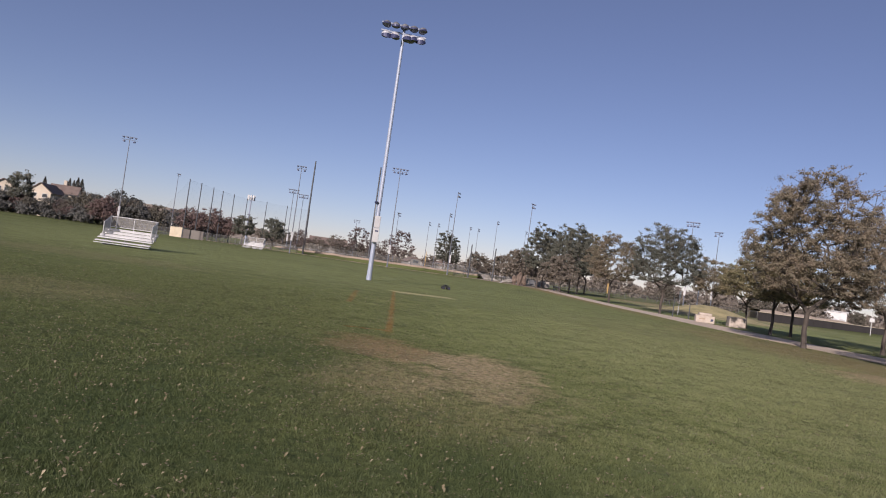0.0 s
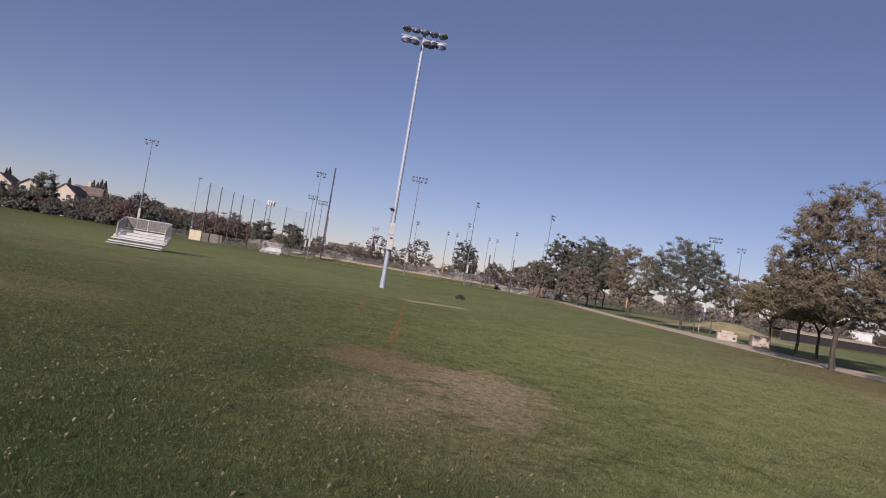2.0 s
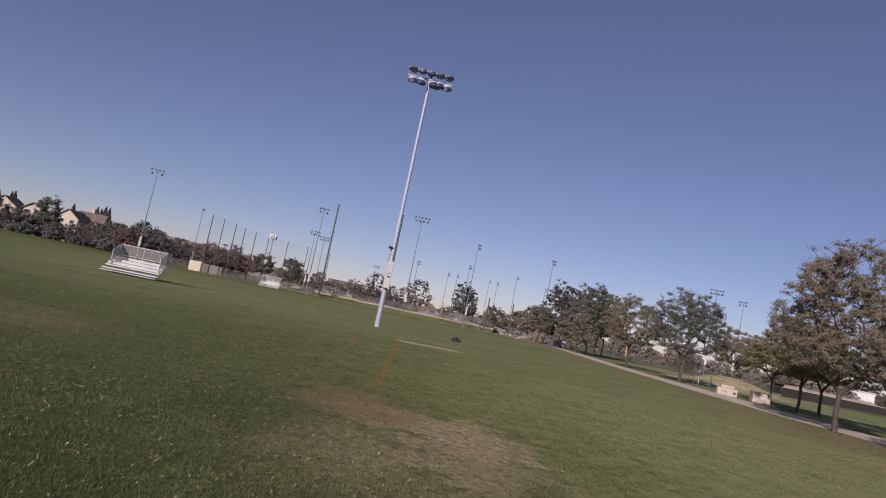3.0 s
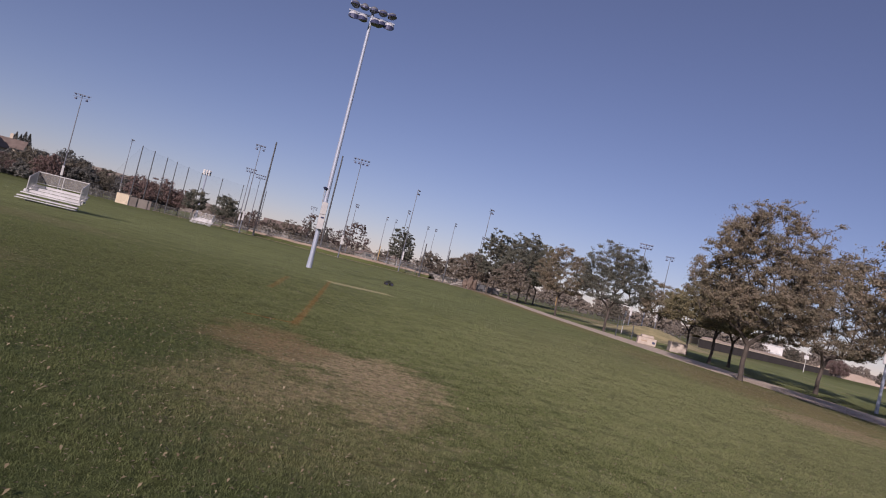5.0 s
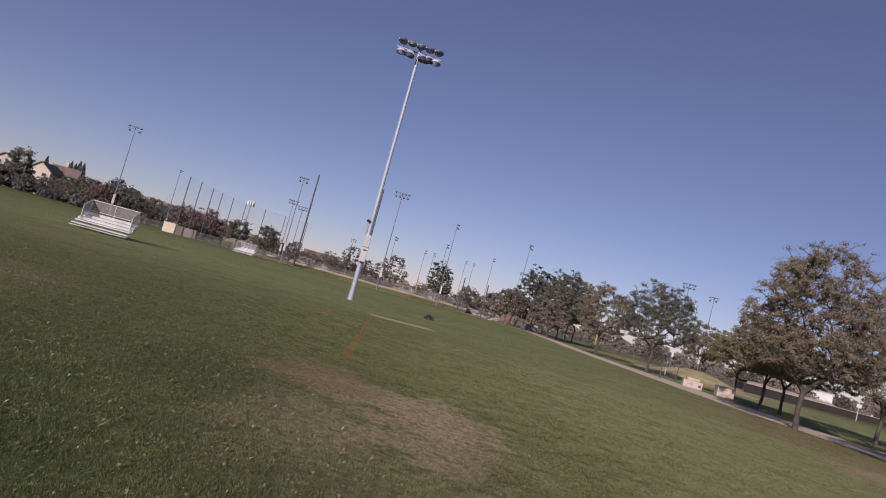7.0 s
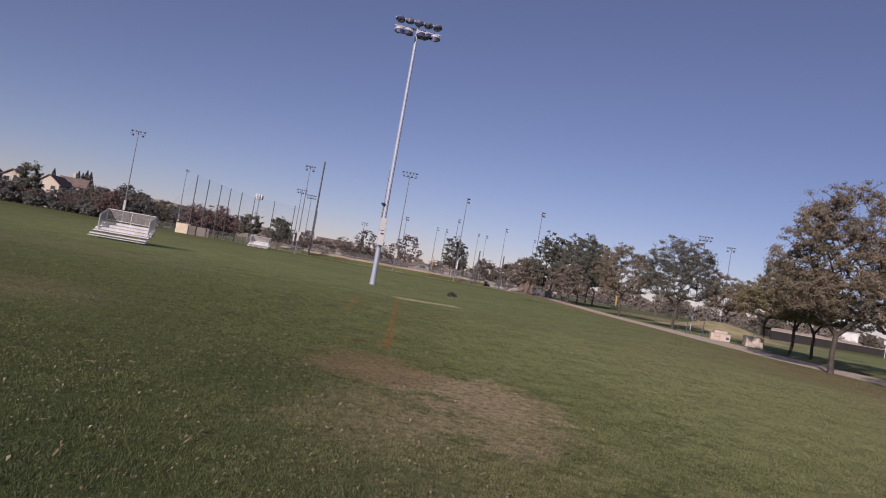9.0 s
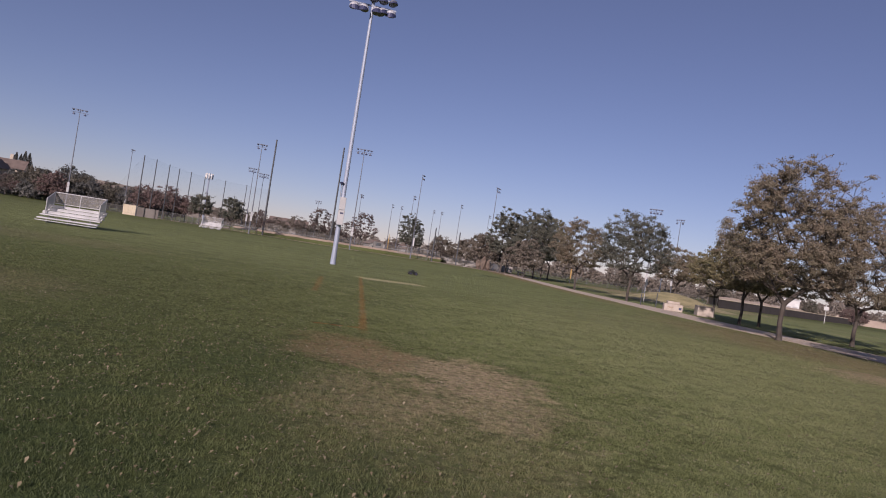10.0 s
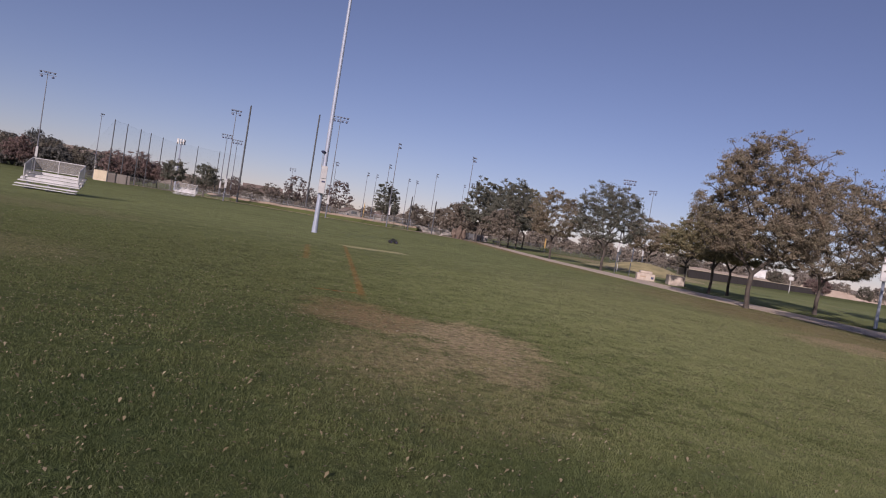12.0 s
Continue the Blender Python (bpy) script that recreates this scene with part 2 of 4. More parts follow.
GREY_STUCCO = worn("grey_stucco", (0.24, 0.225, 0.21), (0.31, 0.29, 0.27), 0.3, 5.0, 0.9)
STUCCO = worn("cream_stucco", (0.43, 0.375, 0.295), (0.52, 0.455, 0.37), 0.3, 5.0, 0.9)
ROOF_TILE = worn("roof_tile", (0.13, 0.098, 0.084), (0.19, 0.145, 0.122), 0.6, 8.0, 0.9, 0.0, 0.6)
GLASS_DARK = worn("window_glass", (0.03, 0.035, 0.04), (0.06, 0.07, 0.08), 1.0, 5.0, 0.1, 0.0, 0.0)
TYRE = worn("tyre", (0.018, 0.018, 0.018), (0.035, 0.034, 0.032), 20.0, 120.0, 0.85, 0.0, 0.6)
BODY_DARK = worn("car_shell", (0.015, 0.018, 0.016), (0.035, 0.04, 0.035), 15.0, 80.0, 0.4, 0.0, 0.1)
WHITE_PAINT = worn("white_paint", (0.46, 0.46, 0.45), (0.56, 0.56, 0.55), 0.7, 10.0, 0.5, 0.0, 0.05)
YELLOW = worn("yellow_paint", (0.33, 0.21, 0.075), (0.40, 0.265, 0.10), 1.0, 12.0, 0.5, 0.0, 0.05)
LEAF_OLIVE = foliage("olive_leaves", (0.160, 0.154, 0.080), (0.214, 0.194, 0.106), (0.278, 0.222, 0.13), 0.42)
LEAF_BROWN = foliage("turning_leaves", (0.182, 0.166, 0.112), (0.245, 0.209, 0.148), (0.316, 0.247, 0.181), 0.44)
LEAF_GREEN = foliage("green_leaves", (0.090, 0.100, 0.080), (0.128, 0.134, 0.104), (0.184, 0.168, 0.128), 0.36)
LEAF_RED = foliage("red_leaves", (0.098, 0.074, 0.07), (0.134, 0.098, 0.088), (0.168, 0.122, 0.108), 0.3)
# screen-tree leaves (dark, rust, moss): lightened to stand in for distance haze
LEAF_DARK = foliage("dark_leaves", (0.082, 0.086, 0.082), (0.108, 0.110, 0.100), (0.136, 0.128, 0.112), 0.25)
LEAF_RUST = foliage("rust_leaves", (0.128, 0.090, 0.084), (0.172, 0.118, 0.106), (0.214, 0.144, 0.126), 0.3)
LEAF_MOSS = foliage("moss_leaves", (0.100, 0.096, 0.074), (0.130, 0.119, 0.092), (0.160, 0.140, 0.106), 0.3)
# pale haze of distance mixed into the leaf colour
LEAF_HAZE = foliage("hazed_leaves", (0.195, 0.172, 0.145), (0.245, 0.212, 0.178), (0.295, 0.252, 0.205), 0.3)
LEAF_DULL = foliage("dull_brown_leaves", (0.142, 0.128, 0.102), (0.184, 0.158, 0.126), (0.220, 0.184, 0.148), 0.35)
LEAF_DRY = foliage("fallen_leaf", (0.14, 0.108, 0.058), (0.22, 0.18, 0.11), (0.37, 0.315, 0.21), 0.1)


# ---- building helpers ----
def part(name, bm, material, parent, label=""):
    """Links a bmesh as one mesh object under a thing or a part."""
    me = bpy.data.meshes.new(name)
    bm.to_mesh(me)
    bm.free()
    me.materials.append(material)
    ob = new(name, me)
    ob.parent = parent
    if label:
        ob["label"] = label
    return ob


def thing(name, m, label, category, group="", kind=""):
    ob = new(name)
    ob.empty_display_size = 0.2
    ob.matrix_basis = m
    return tagged(ob, label, category, group, kind)


def piece(name, bm, material, label, category, group="", kind=""):
    """A thing that is one mesh."""
    me = bpy.data.meshes.new(name)
    bm.to_mesh(me)
    bm.free()
    me.materials.append(material)
    return tagged(new(name, me), label, category, group, kind)


def box(bm, x, y, z, sx, sy, sz, m=None, bevel=0.0):
    """A box centred on x, y whose underside is at z."""
    mat = Matrix.Translation((x, y, z + sz / 2)) @ Matrix.Diagonal((sx, sy, sz, 1))
    made = bmesh.ops.create_cube(bm, size=1.0, matrix=(m @ mat) if m else mat)
    if bevel:
        edges = {e for v in made["verts"] for e in v.link_edges}
        bmesh.ops.bevel(bm, geom=list(edges), offset=bevel, segments=1, affect="EDGES")
    return bm


def rod(bm, a, b, r0, r1=None, sides=8):
    """A tapered rod from a to b."""
    a, b = Vector(a), Vector(b)
    m = Matrix.Translation((a + b) / 2) @ (b - a).to_track_quat("Z", "Y").to_matrix().to_4x4()
    bmesh.ops.create_cone(bm, cap_ends=True, segments=sides, radius1=r0, radius2=r0 if r1 is None else r1, depth=(b - a).length, matrix=m)
    return bm


def B():
    return bmesh.new()


def quads(name, corners, material):
    """One mesh of loose quads or triangles from an array (count, 3 or 4, 3)."""
    n, k = corners.shape[:2]
    me = bpy.data.meshes.new(name)
    me.vertices.add(n * k)
    me.vertices.foreach_set("co", corners.astype(np.float32).ravel())
    me.loops.add(n * k)
    me.loops.foreach_set("vertex_index", np.arange(n * k, dtype=np.int32))
    me.polygons.add(n)
    me.polygons.foreach_set("loop_start", np.arange(0, n * k, k, dtype=np.int32))
    me.update(calc_edges=True)
    me.materials.append(material)
    return me


# ---- ground ----
def sheet(name, outline, z, material, label, category, thick=0.0):
    """A flat area from its outline; with thickness it is a slab whose top is at z."""
    bm = B()
    f = bm.faces.new([bm.verts.new((x, y, z)) for x, y in outline])
    if f.normal.z < 0 or f.calc_area() and (f.normal_update() or f.normal.z < 0):
        f.normal_flip()
    if thick:
        down = bmesh.ops.extrude_face_region(bm, geom=[f])
        bmesh.ops.translate(bm, verts=[v for v in down["geom"] if isinstance(v, bmesh.types.BMVert)], vec=(0, 0, -thick))
        bmesh.ops.recalc_face_normals(bm, faces=bm.faces)
    return piece(name, bm, material, label, category, kind="structure")


sheet("ground", [(-3500, -1500), (3500, -1500), (3500, 4200), (-3500, 4200)], 0.0, GRASS, "mown green sports field with dry patches and fallen leaves", "lawn")
PATH_LEFT = [(24.0, 4.0), (21.9, 22.0), (21.1, 31.0), (20.6, 37.0), (19.5, 43.0), (19.0, 50.0), (18.6, 62.0), (18.0, 72.0), (17.8, 86.0), (18.2, 100.0), (18.6, 130.0)]
PATH_RIGHT = [(28.5, 4.0), (26.4, 22.0), (25.6, 31.0), (25.1, 37.0), (24.0, 43.0), (23.4, 50.0), (22.6, 62.0), (21.3, 74.0), (20.8, 86.0), (21.2, 100.0), (21.8, 130.0)]
sheet("path", PATH_LEFT + PATH_RIGHT[::-1], 0.02, CONCRETE, "pale concrete footpath beside the field, strewn with leaves", "path", 0.10)
sheet("dirt_strip", [(5, 151), (22, 128), (27, 135), (18, 160), (6, 166)], 0.012, DIRT, "bare tan dirt strip beside the playground", "dirt")
EDGE = [(-62.0, 173.0), (-46.0, 168.0), (-34.0, 160.5), (-22.0, 150.5), (-11.0, 144.0), (0.0, 146.5), (8.0, 150.0)]
sheet("mow_strip", EDGE + [(x, y + 1.6) for x, y in reversed(EDGE)], 0.03, DIRT, "pale concrete mow strip along the field's far edge", "kerb", 0.08)
sheet("infield", [(-60, 190), (12, 190), (20, 225), (-60, 230)], 0.012, DIRT, "tan dirt infield of a ball field", "dirt")
def bank(name, front, depth, height, material, label):
    """A low sloping bank: rises behind its front line and falls away again."""
    bm = B()
    rows = []
    for i in range(41):
        f = i / 40 * (len(front) - 1)
        k = min(int(f), len(front) - 2)
        x = front[k][0] + (front[k + 1][0] - front[k][0]) * (f - k)
        y = front[k][1] + (front[k + 1][1] - front[k][1]) * (f - k)
        h = height * (0.9 + 0.2 * noise.noise(Vector((i * 0.35, 2.0, 0.0))))
        rows.append([bm.verts.new(v) for v in ((x, y, 0.012), (x + depth * 0.1, y + depth * 0.4, h), (x + depth * 0.3, y + depth * 1.6, h), (x + depth * 0.4, y + depth * 2, 0.012))])
    for p, q in zip(rows, rows[1:]):
        for k in (0, 1, 2):
            bm.faces.new((p[k], q[k], q[k + 1], p[k + 1]))
    bmesh.ops.recalc_face_normals(bm, faces=bm.faces)
    return piece(name, bm, material, label, "dirt", kind="structure")


BANK_FRONT = [(-44, 170), (-30, 160), (-20, 156), (-6, 155), (8, 159)]
bank("grass_bank", BANK_FRONT, 6.0, 0.75, GRASS, "low green grass bank beyond the field's far edge")
bank("tan_bank", [(x, y + 4) for x, y in BANK_FRONT], 5.0, 1.2, DIRT, "low bank of bare tan dirt beyond the field's far edge")


def mound(x, y, rx, ry, height):
    """A soft round rise in the lawn."""
    bm = B()
    rings = [[bm.verts.new((x + rx * f * math.cos(0.2618 * k), y + ry * f * math.sin(0.2618 * k), 0.012 + height * (0.5 + 0.5 * math.cos(math.pi * f)))) for k in range(24)] for f in (0.12, 0.35, 0.55, 0.75, 1.0)]
    bm.faces.new(rings[0])
    for p, q in zip(rings, rings[1:]):
        for k in range(24):
            bm.faces.new((p[k], q[k], q[(k + 1) % 24], p[(k + 1) % 24]))
    bmesh.ops.recalc_face_normals(bm, faces=bm.faces)
    return piece("grass_mound", bm, DRY_TURF, "low rise of dry yellow grass on the lawn beyond the path", "lawn", kind="structure")


mound(36.0, 92.0, 7.5, 11.0, 1.45)
bank("dirt_mound", [(66, 140), (88, 161), (117, 190), (190, 207)], 6.0, 2.25, PALE_DIRT, "low bank of bare pinkish dirt behind the outfield fence")


def patchy(x, y, cell, seed):
    """Soft random patches from 0 to 1, about cell metres across."""
    table = np.random.default_rng(seed).random((256, 256))
    u, v = x / cell, y / cell
    i, j = np.floor(u).astype(int), np.floor(v).astype(int)
    f, g = u - i, v - j
    f, g = f * f * (3 - 2 * f), g * g * (3 - 2 * g)
    i0, i1, j0, j1 = i % 256, (i + 1) % 256, j % 256, (j + 1) % 256
    return (table[i0, j0] * (1 - f) + table[i1, j0] * f) * (1 - g) + (table[i0, j1] * (1 - f) + table[i1, j1] * f) * g


def blades(count, seed):
    """Mown blades in small tufts, as wide as they need to be to be seen at their distance."""
    r = np.random.default_rng(seed)
    d = 2.6 * (30.0 / 2.6) ** r.random(count)      # thinning outwards from the walker
    far = r.random(count) < 0.22
    d = np.where(far, 30.0 * (140.0 / 30.0) ** r.random(count), d)
    a = 1.4 * r.random(count) - 0.7 + 0.12 * r.normal(size=count)
    k = count // 10                               # all round, near by
    d[:k], a[:k] = 0.3 + 30.0 * r.random(k) ** 1.3, 6.283 * r.random(k)
    x, y = d * np.sin(a) + 0.2 * r.normal(size=count), d * np.cos(a) + 0.2 * r.normal(size=count)
    left = np.interp(y, [p[1] for p in PATH_LEFT], [p[0] for p in PATH_LEFT])
    right = np.interp(y, [p[1] for p in PATH_RIGHT], [p[0] for p in PATH_RIGHT])
    tuft = 0.55 * patchy(x, y, 0.11, 1) + 0.45 * patchy(x, y, 0.27, 2)
    keep = ((x < left - 0.1 + 0.2 * r.random(count)) | (x > right) | (y > 130)) & (tuft > 0.23 + 0.16 * r.random(count))
    x, y, tuft = x[keep], y[keep], tuft[keep]
    n = len(x)
    h = 0.030 * (0.45 + 0.65 * r.random(n)) * (0.40 + 0.95 * tuft) * (0.75 + 0.5 * patchy(x, y, 0.9, 3)) * np.clip(1.15 - y / 50.0, 0.45, 1.0)
    for cx, cy, rx, ry, bare, most in DRY:
        near = np.hypot((x - cx) / rx, (y - cy) / ry) < 0.9 + 0.5 * r.random(n)
        h = np.where(near, h * (1 - 0.45 * most), h)
    w = np.clip(0.00085 * np.hypot(x, y), 0.0038, 0.05)
    a = r.random(n) * 6.283
    lean = (r.random((n, 2)) - 0.5) * 1.7 * h[:, None]
    t = np.zeros((n, 3, 3))
    t[:, 0] = np.stack([x - np.cos(a) * w / 2, y - np.sin(a) * w / 2, np.full(n, -0.002)], 1)
    t[:, 1] = np.stack([x + np.cos(a) * w / 2, y + np.sin(a) * w / 2, np.full(n, -0.002)], 1)
    t[:, 2] = np.stack([x + lean[:, 0], y + lean[:, 1], h], 1)
    return t


tagged(new("grass", quads("grass", blades(1100000, 3), BLADES)), "short mown green grass blades on the field", "grass", kind="stuff")


def litter(count, seed):
    """Curled leaves all over the lawn, thicker before the dry patch, and drifts of them round the trees by the path."""
    r = np.random.default_rng(seed)
    y = 3.0 * (40.0 / 3.0) ** r.random(count)
    x = (r.random(count) * 2 - 1.0) * (0.75 * y + 1.5)
    k = count // 3
    x[:k], y[:k] = 17.6 + 2.8 * r.normal(size=k), 31.0 + 7.0 * r.normal(size=k)
    n = count // 6
    x[k:k + n], y[k:k + n] = -2.2 + 3.0 * r.normal(size=n), 9.5 + 2.8 * r.normal(size=n)
    x, y = np.where(y < 2.5, 3.0 * x, x), np.where(y < 2.5, 2.5 + 20 * r.random(count), y)
    s = 0.0075 + 0.00042 * y + 0.013 * r.random(count) ** 3
    q = np.zeros((count, 4, 3))
    a = r.random(count) * 6.283
    tilt = (r.random(count) - 0.35) * 1.3
    ux, uy = np.cos(a), np.sin(a)
    for k, (p, o) in enumerate(((1, 0), (0.1, 0.62), (-1, 0), (0.1, -0.62))):
        q[:, k, 0] = x + s * (p * ux - o * uy)
        q[:, k, 1] = y + s * (p * uy + o * ux)
        q[:, k, 2] = 0.026 + s * (p * tilt + abs(o) * 0.6)
    return q


tagged(new("fallen_leaves", quads("fallen_leaves", litter(21000, 8), LEAF_DRY)), "scattered dry tan leaves lying on the grass", "leaves", kind="stuff")


# ---- distance ----
def ridge(name, radius, low, high, seed, material, label):
    """A far line of hills along part of a circle round the place."""
    bm = B()
    rows = []
    for i in range(121):
        a = radians(-75 + 150 * i / 120)
        h = low + (high - low) * (0.5 + 0.5 * noise.noise(Vector((i * 0.11, seed, 0)))) + 6 * noise.noise(Vector((i * 0.6, seed, 3)))
        h += 62 * math.exp(-((i * 1.25 - 51) / 9.0) ** 2)
        c, s = math.sin(a), math.cos(a)
        rows.append([bm.verts.new((c * radius, s * radius, -2)), bm.verts.new((c * (radius + 150), s * (radius + 150), max(h, 1))), bm.verts.new((c * (radius + 500), s * (radius + 500), -2))])
    for p, q in zip(rows, rows[1:]):
        for k in (0, 1):
            bm.faces.new((p[k], p[k + 1], q[k + 1], q[k]))
    return piece(name, bm, material, label, "hills", kind="structure")


HILL = worn("dry_hills", (0.20, 0.17, 0.14), (0.28, 0.24, 0.19), 0.004, 0.05, 0.95)
ridge("backdrop", 2300, 4, 26, 4.0, HILL, "low dry brown hills far behind the trees")


# ---- trees ----
def crown_points(r, count, height, spread, base):
    """Where the twigs of an uneven, lobed crown end, with gaps between them."""
    off = Vector(tuple(50 * r.random(3)))
    pts = []
    while len(pts) < count:
        h, a = r.random(), 6.283 * r.random()
        wide = math.sqrt(1 - ((0.32 - h) / 0.44) ** 2) if h < 0.32 else (1 - ((h - 0.32) / 0.70) ** 2) ** 0.6
        if r.random() > wide:
            continue
        lobe = 1 + 0.38 * noise.noise(Vector((1.5 * math.cos(a), 1.5 * math.sin(a), 2.6 * h)) + off)
        q = 0.5 * spread * wide * lobe * (0.28 + 0.72 * r.random() ** 0.55)
        p = Vector((q * math.cos(a), q * math.sin(a), base + (height - base) * (0.04 + 0.94 * h * (0.92 + 0.16 * lobe - 0.08))))
        if h > 0.62 and r.random() < 0.22:         # shoots that stand above the rest
            p.z += 0.11 * height * r.random()
        if noise.noise(p * (4.0 / spread) + off) < -0.14 and r.random() < 0.85:
            continue
        if noise.noise(Vector((p.x, p.y, 1.7 * p.z)) * (8.5 / spread) - off) < -0.02 and r.random() < 0.82:
            continue
        pts.append(p)
    return pts


def branching(r, tips, height, trunk_h):
    """A trunk and limbs that reach every tip, each thick enough for what it carries: rods (a, b, thick, thin)."""
    lean = Vector((r.normal(0, 0.03), r.normal(0, 0.03), 1.0))
    at = [Vector((0, 0, -0.1)), Vector((0, 0, 0.25))] + [lean * (trunk_h * f) + Vector((r.normal(0, 0.05), r.normal(0, 0.05), 0)) for f in (0.5, 0.8, 1.0)]
    up = [-1, 0, 1, 2, 3]
    xyz = np.array([tuple(p) for p in at])
    ends = []
    for c in sorted(tips, key=lambda p: (p - at[4]).length):
        d = np.linalg.norm(xyz - np.array(c), axis=1) * (1 + 0.9 * np.clip(xyz[:, 2] - c.z, 0, 1)) + 0.25 * np.linalg.norm(xyz - xyz[4], axis=1)
        d[:3] += 100
        k = int(d.argmin())
        a, length = at[k], (c - at[k]).length
        steps = max(1, int(length / (0.075 * height)))
        for i in range(1, steps + 1):
            f = i / steps
            p = a.lerp(c, f) + Vector((r.normal(0, 0.02), r.normal(0, 0.02), 0.35 * f * (1 - f))) * (length if i < steps else 0)
            up.append(k if i == 1 else len(at) - 1)
            at.append(p)
        xyz = np.array([tuple(p) for p in at])
        ends.append(len(at) - 1)
    load = [0] * len(at)
    for e in ends:
        while e >= 0:
            load[e] += 1
            e = up[e]
    thick = 0.0105 * height + 0.03
    rad = [max(thick * (n / len(ends)) ** 0.38, 0.0014 * height) for n in load]
    rad[0], rad[1] = thick * 1.5, thick * 1.12
    return [(at[up[i]], at[i], min(rad[up[i]], rad[i] * 1.35) if i > 1 else rad[0], rad[i]) for i in range(1, len(at))]


def tubes(name, rods, material, sides=6):
    """One mesh of tapered rods."""
    a, b = (np.array([tuple(q[k]) for q in rods]) for k in (0, 1))
    r0, r1 = (np.array([q[k] for q in rods])[:, None, None] for k in (2, 3))
    way = (b - a) / np.maximum(np.linalg.norm(b - a, axis=1), 1e-6)[:, None]
    side = np.cross(way, np.where(np.abs(way[:, 2:]) > 0.9, [[1.0, 0, 0]], [[0, 0, 1.0]]))
    side /= np.linalg.norm(side, axis=1)[:, None]
    over = np.cross(way, side)
    t = np.arange(sides) * 6.28319 / sides
    ring = side[:, None] * np.cos(t)[None, :, None] + over[:, None] * np.sin(t)[None, :, None]
    lo, hi = a[:, None] + ring * r0, b[:, None] + ring * r1
    q = np.stack([lo, np.roll(lo, -1, 1), np.roll(hi, -1, 1), hi], 2)
    return quads(name, q.reshape(-1, 4, 3), material)


def leaf_cloud(r, tips, count, size, puff, ruffle=0.75):
    """Diamond leaves gathered round the twig ends in uneven, flattened tufts that face outwards and up."""
    pts = np.array([tuple(p) for p in tips])
    w = 0.25 + 1.5 * r.random(len(pts)) ** 1.4
    pick = r.choice(len(pts), count, p=w / w.sum())
    each = (puff * (0.55 + 0.75 * r.random(len(pts))))[pick][:, None]
    d = r.normal(size=(count, 3))
    d /= np.linalg.norm(d, axis=1)[:, None]
    d[:, 2] = 0.75 * d[:, 2] + 0.22
    loose = 0.2 + 1.25 * r.random((count, 1)) + 0.8 * (r.random((count, 1)) > 0.88) * r.random((count, 1))
    c = pts[pick] + d * each * loose * np.array([1, 1, 0.75])
    n = 0.9 * d + ruffle * r.normal(size=(count, 3)) + np.array([0, 0, 0.35])
    u = np.cross(n, r.normal(size=(count, 3)))
    u /= np.linalg.norm(u, axis=1)[:, None]
    v = np.cross(n, u)
    v /= np.linalg.norm(v, axis=1)[:, None]
    s = (size * (0.55 + 0.7 * r.random(count)))[:, None]
    return np.stack([c + u * s, c + v * s * 0.6, c - u * s, c - v * s * 0.6], 1)


def tree(m, height, spread, trunk_h, seed, leaf, leaves, size, label, group="", tufts=150, puff=0.07, ruffle=0.75):
    r = np.random.default_rng(seed)
    ob = thing("tree", m, label, "tree", group)
    tips = crown_points(r, tufts, height, spread, trunk_h + (0.075 * height if trunk_h > 1.5 else 0))
    trunk = new("trunk", tubes("trunk", branching(r, tips, height, trunk_h), BARK, 6 if leaves > 20000 else 3))
    trunk.parent = ob
    crown = new("crown", quads("crown", leaf_cloud(r, tips, leaves, size, puff * spread, ruffle), leaf))
    crown.parent = ob
    return ob


def conifer(m, height, width, seed, leaf, leaves, label, group=""):
    """A narrow dark cypress or fir."""
    r = np.random.default_rng(seed)
    ob = thing("conifer", m, label, "tree", group)
    part("trunk", rod(B(), (0, 0, -0.1), (0, 0, height * 0.9), 0.16, 0.03, 6), BARK, ob)
    h = r.random(leaves) ** 0.8
    rad = width / 2 * (1 - h) * (0.5 + 0.6 * r.random(leaves))
    a = r.random(leaves) * 6.283
    tips = [Vector((math.cos(b) * q, math.sin(b) * q, height * (0.06 + 0.94 * z))) for z, q, b in zip(h[:1500], rad[:1500], a[:1500])]
    crown = new("crown", quads("crown", leaf_cloud(r, tips, leaves, 0.20, 0.10), leaf))
    crown.parent = ob
    return ob


def spot(x, y, turn=0.0, scale=1.0, z=0.0):
    return Matrix.Translation((x, y, z)) @ Matrix.Rotation(radians(turn), 4, "Z") @ Matrix.Diagonal((scale, scale, scale, 1))


ROW = "trees along the footpath"
tree(spot(19.8, 37.0), 9.3, 7.7, 1.95, 23, LEAF_BROWN, 80000, 0.052, "tall autumn tree with olive-brown leaves beside the path", ROW, 1500, 0.031)
tree(spot(20.3, 22.8), 8.6, 8.4, 1.8, 51, LEAF_BROWN, 52000, 0.058, "autumn tree with brown leaves shading the path", ROW, 900, 0.034)
tree(spot(28.0, 43.0), 8.8, 8.4, 1.65, 12, LEAF_BROWN, 60000, 0.057, "broad autumn tree with thinning brown leaves beside the path", ROW, 1100, 0.034)
tree(spot(24.9, 51.3), 6.9, 6.6, 1.9, 13, LEAF_OLIVE, 30000, 0.074, "shorter olive-green tree behind the path in deep shade", ROW, 420, 0.045)
tree(spot(27.0, 52.4), 6.6, 6.4, 1.9, 14, LEAF_OLIVE, 30000, 0.074, "dark-leaved tree close to its neighbour behind the path", ROW, 400, 0.045)
tree(spot(26.3, 58.6), 6.0, 5.4, 2.0, 61, LEAF_OLIVE, 18000, 0.075, "small thin-stemmed olive tree beside the stone planter", ROW, 300, 0.05)
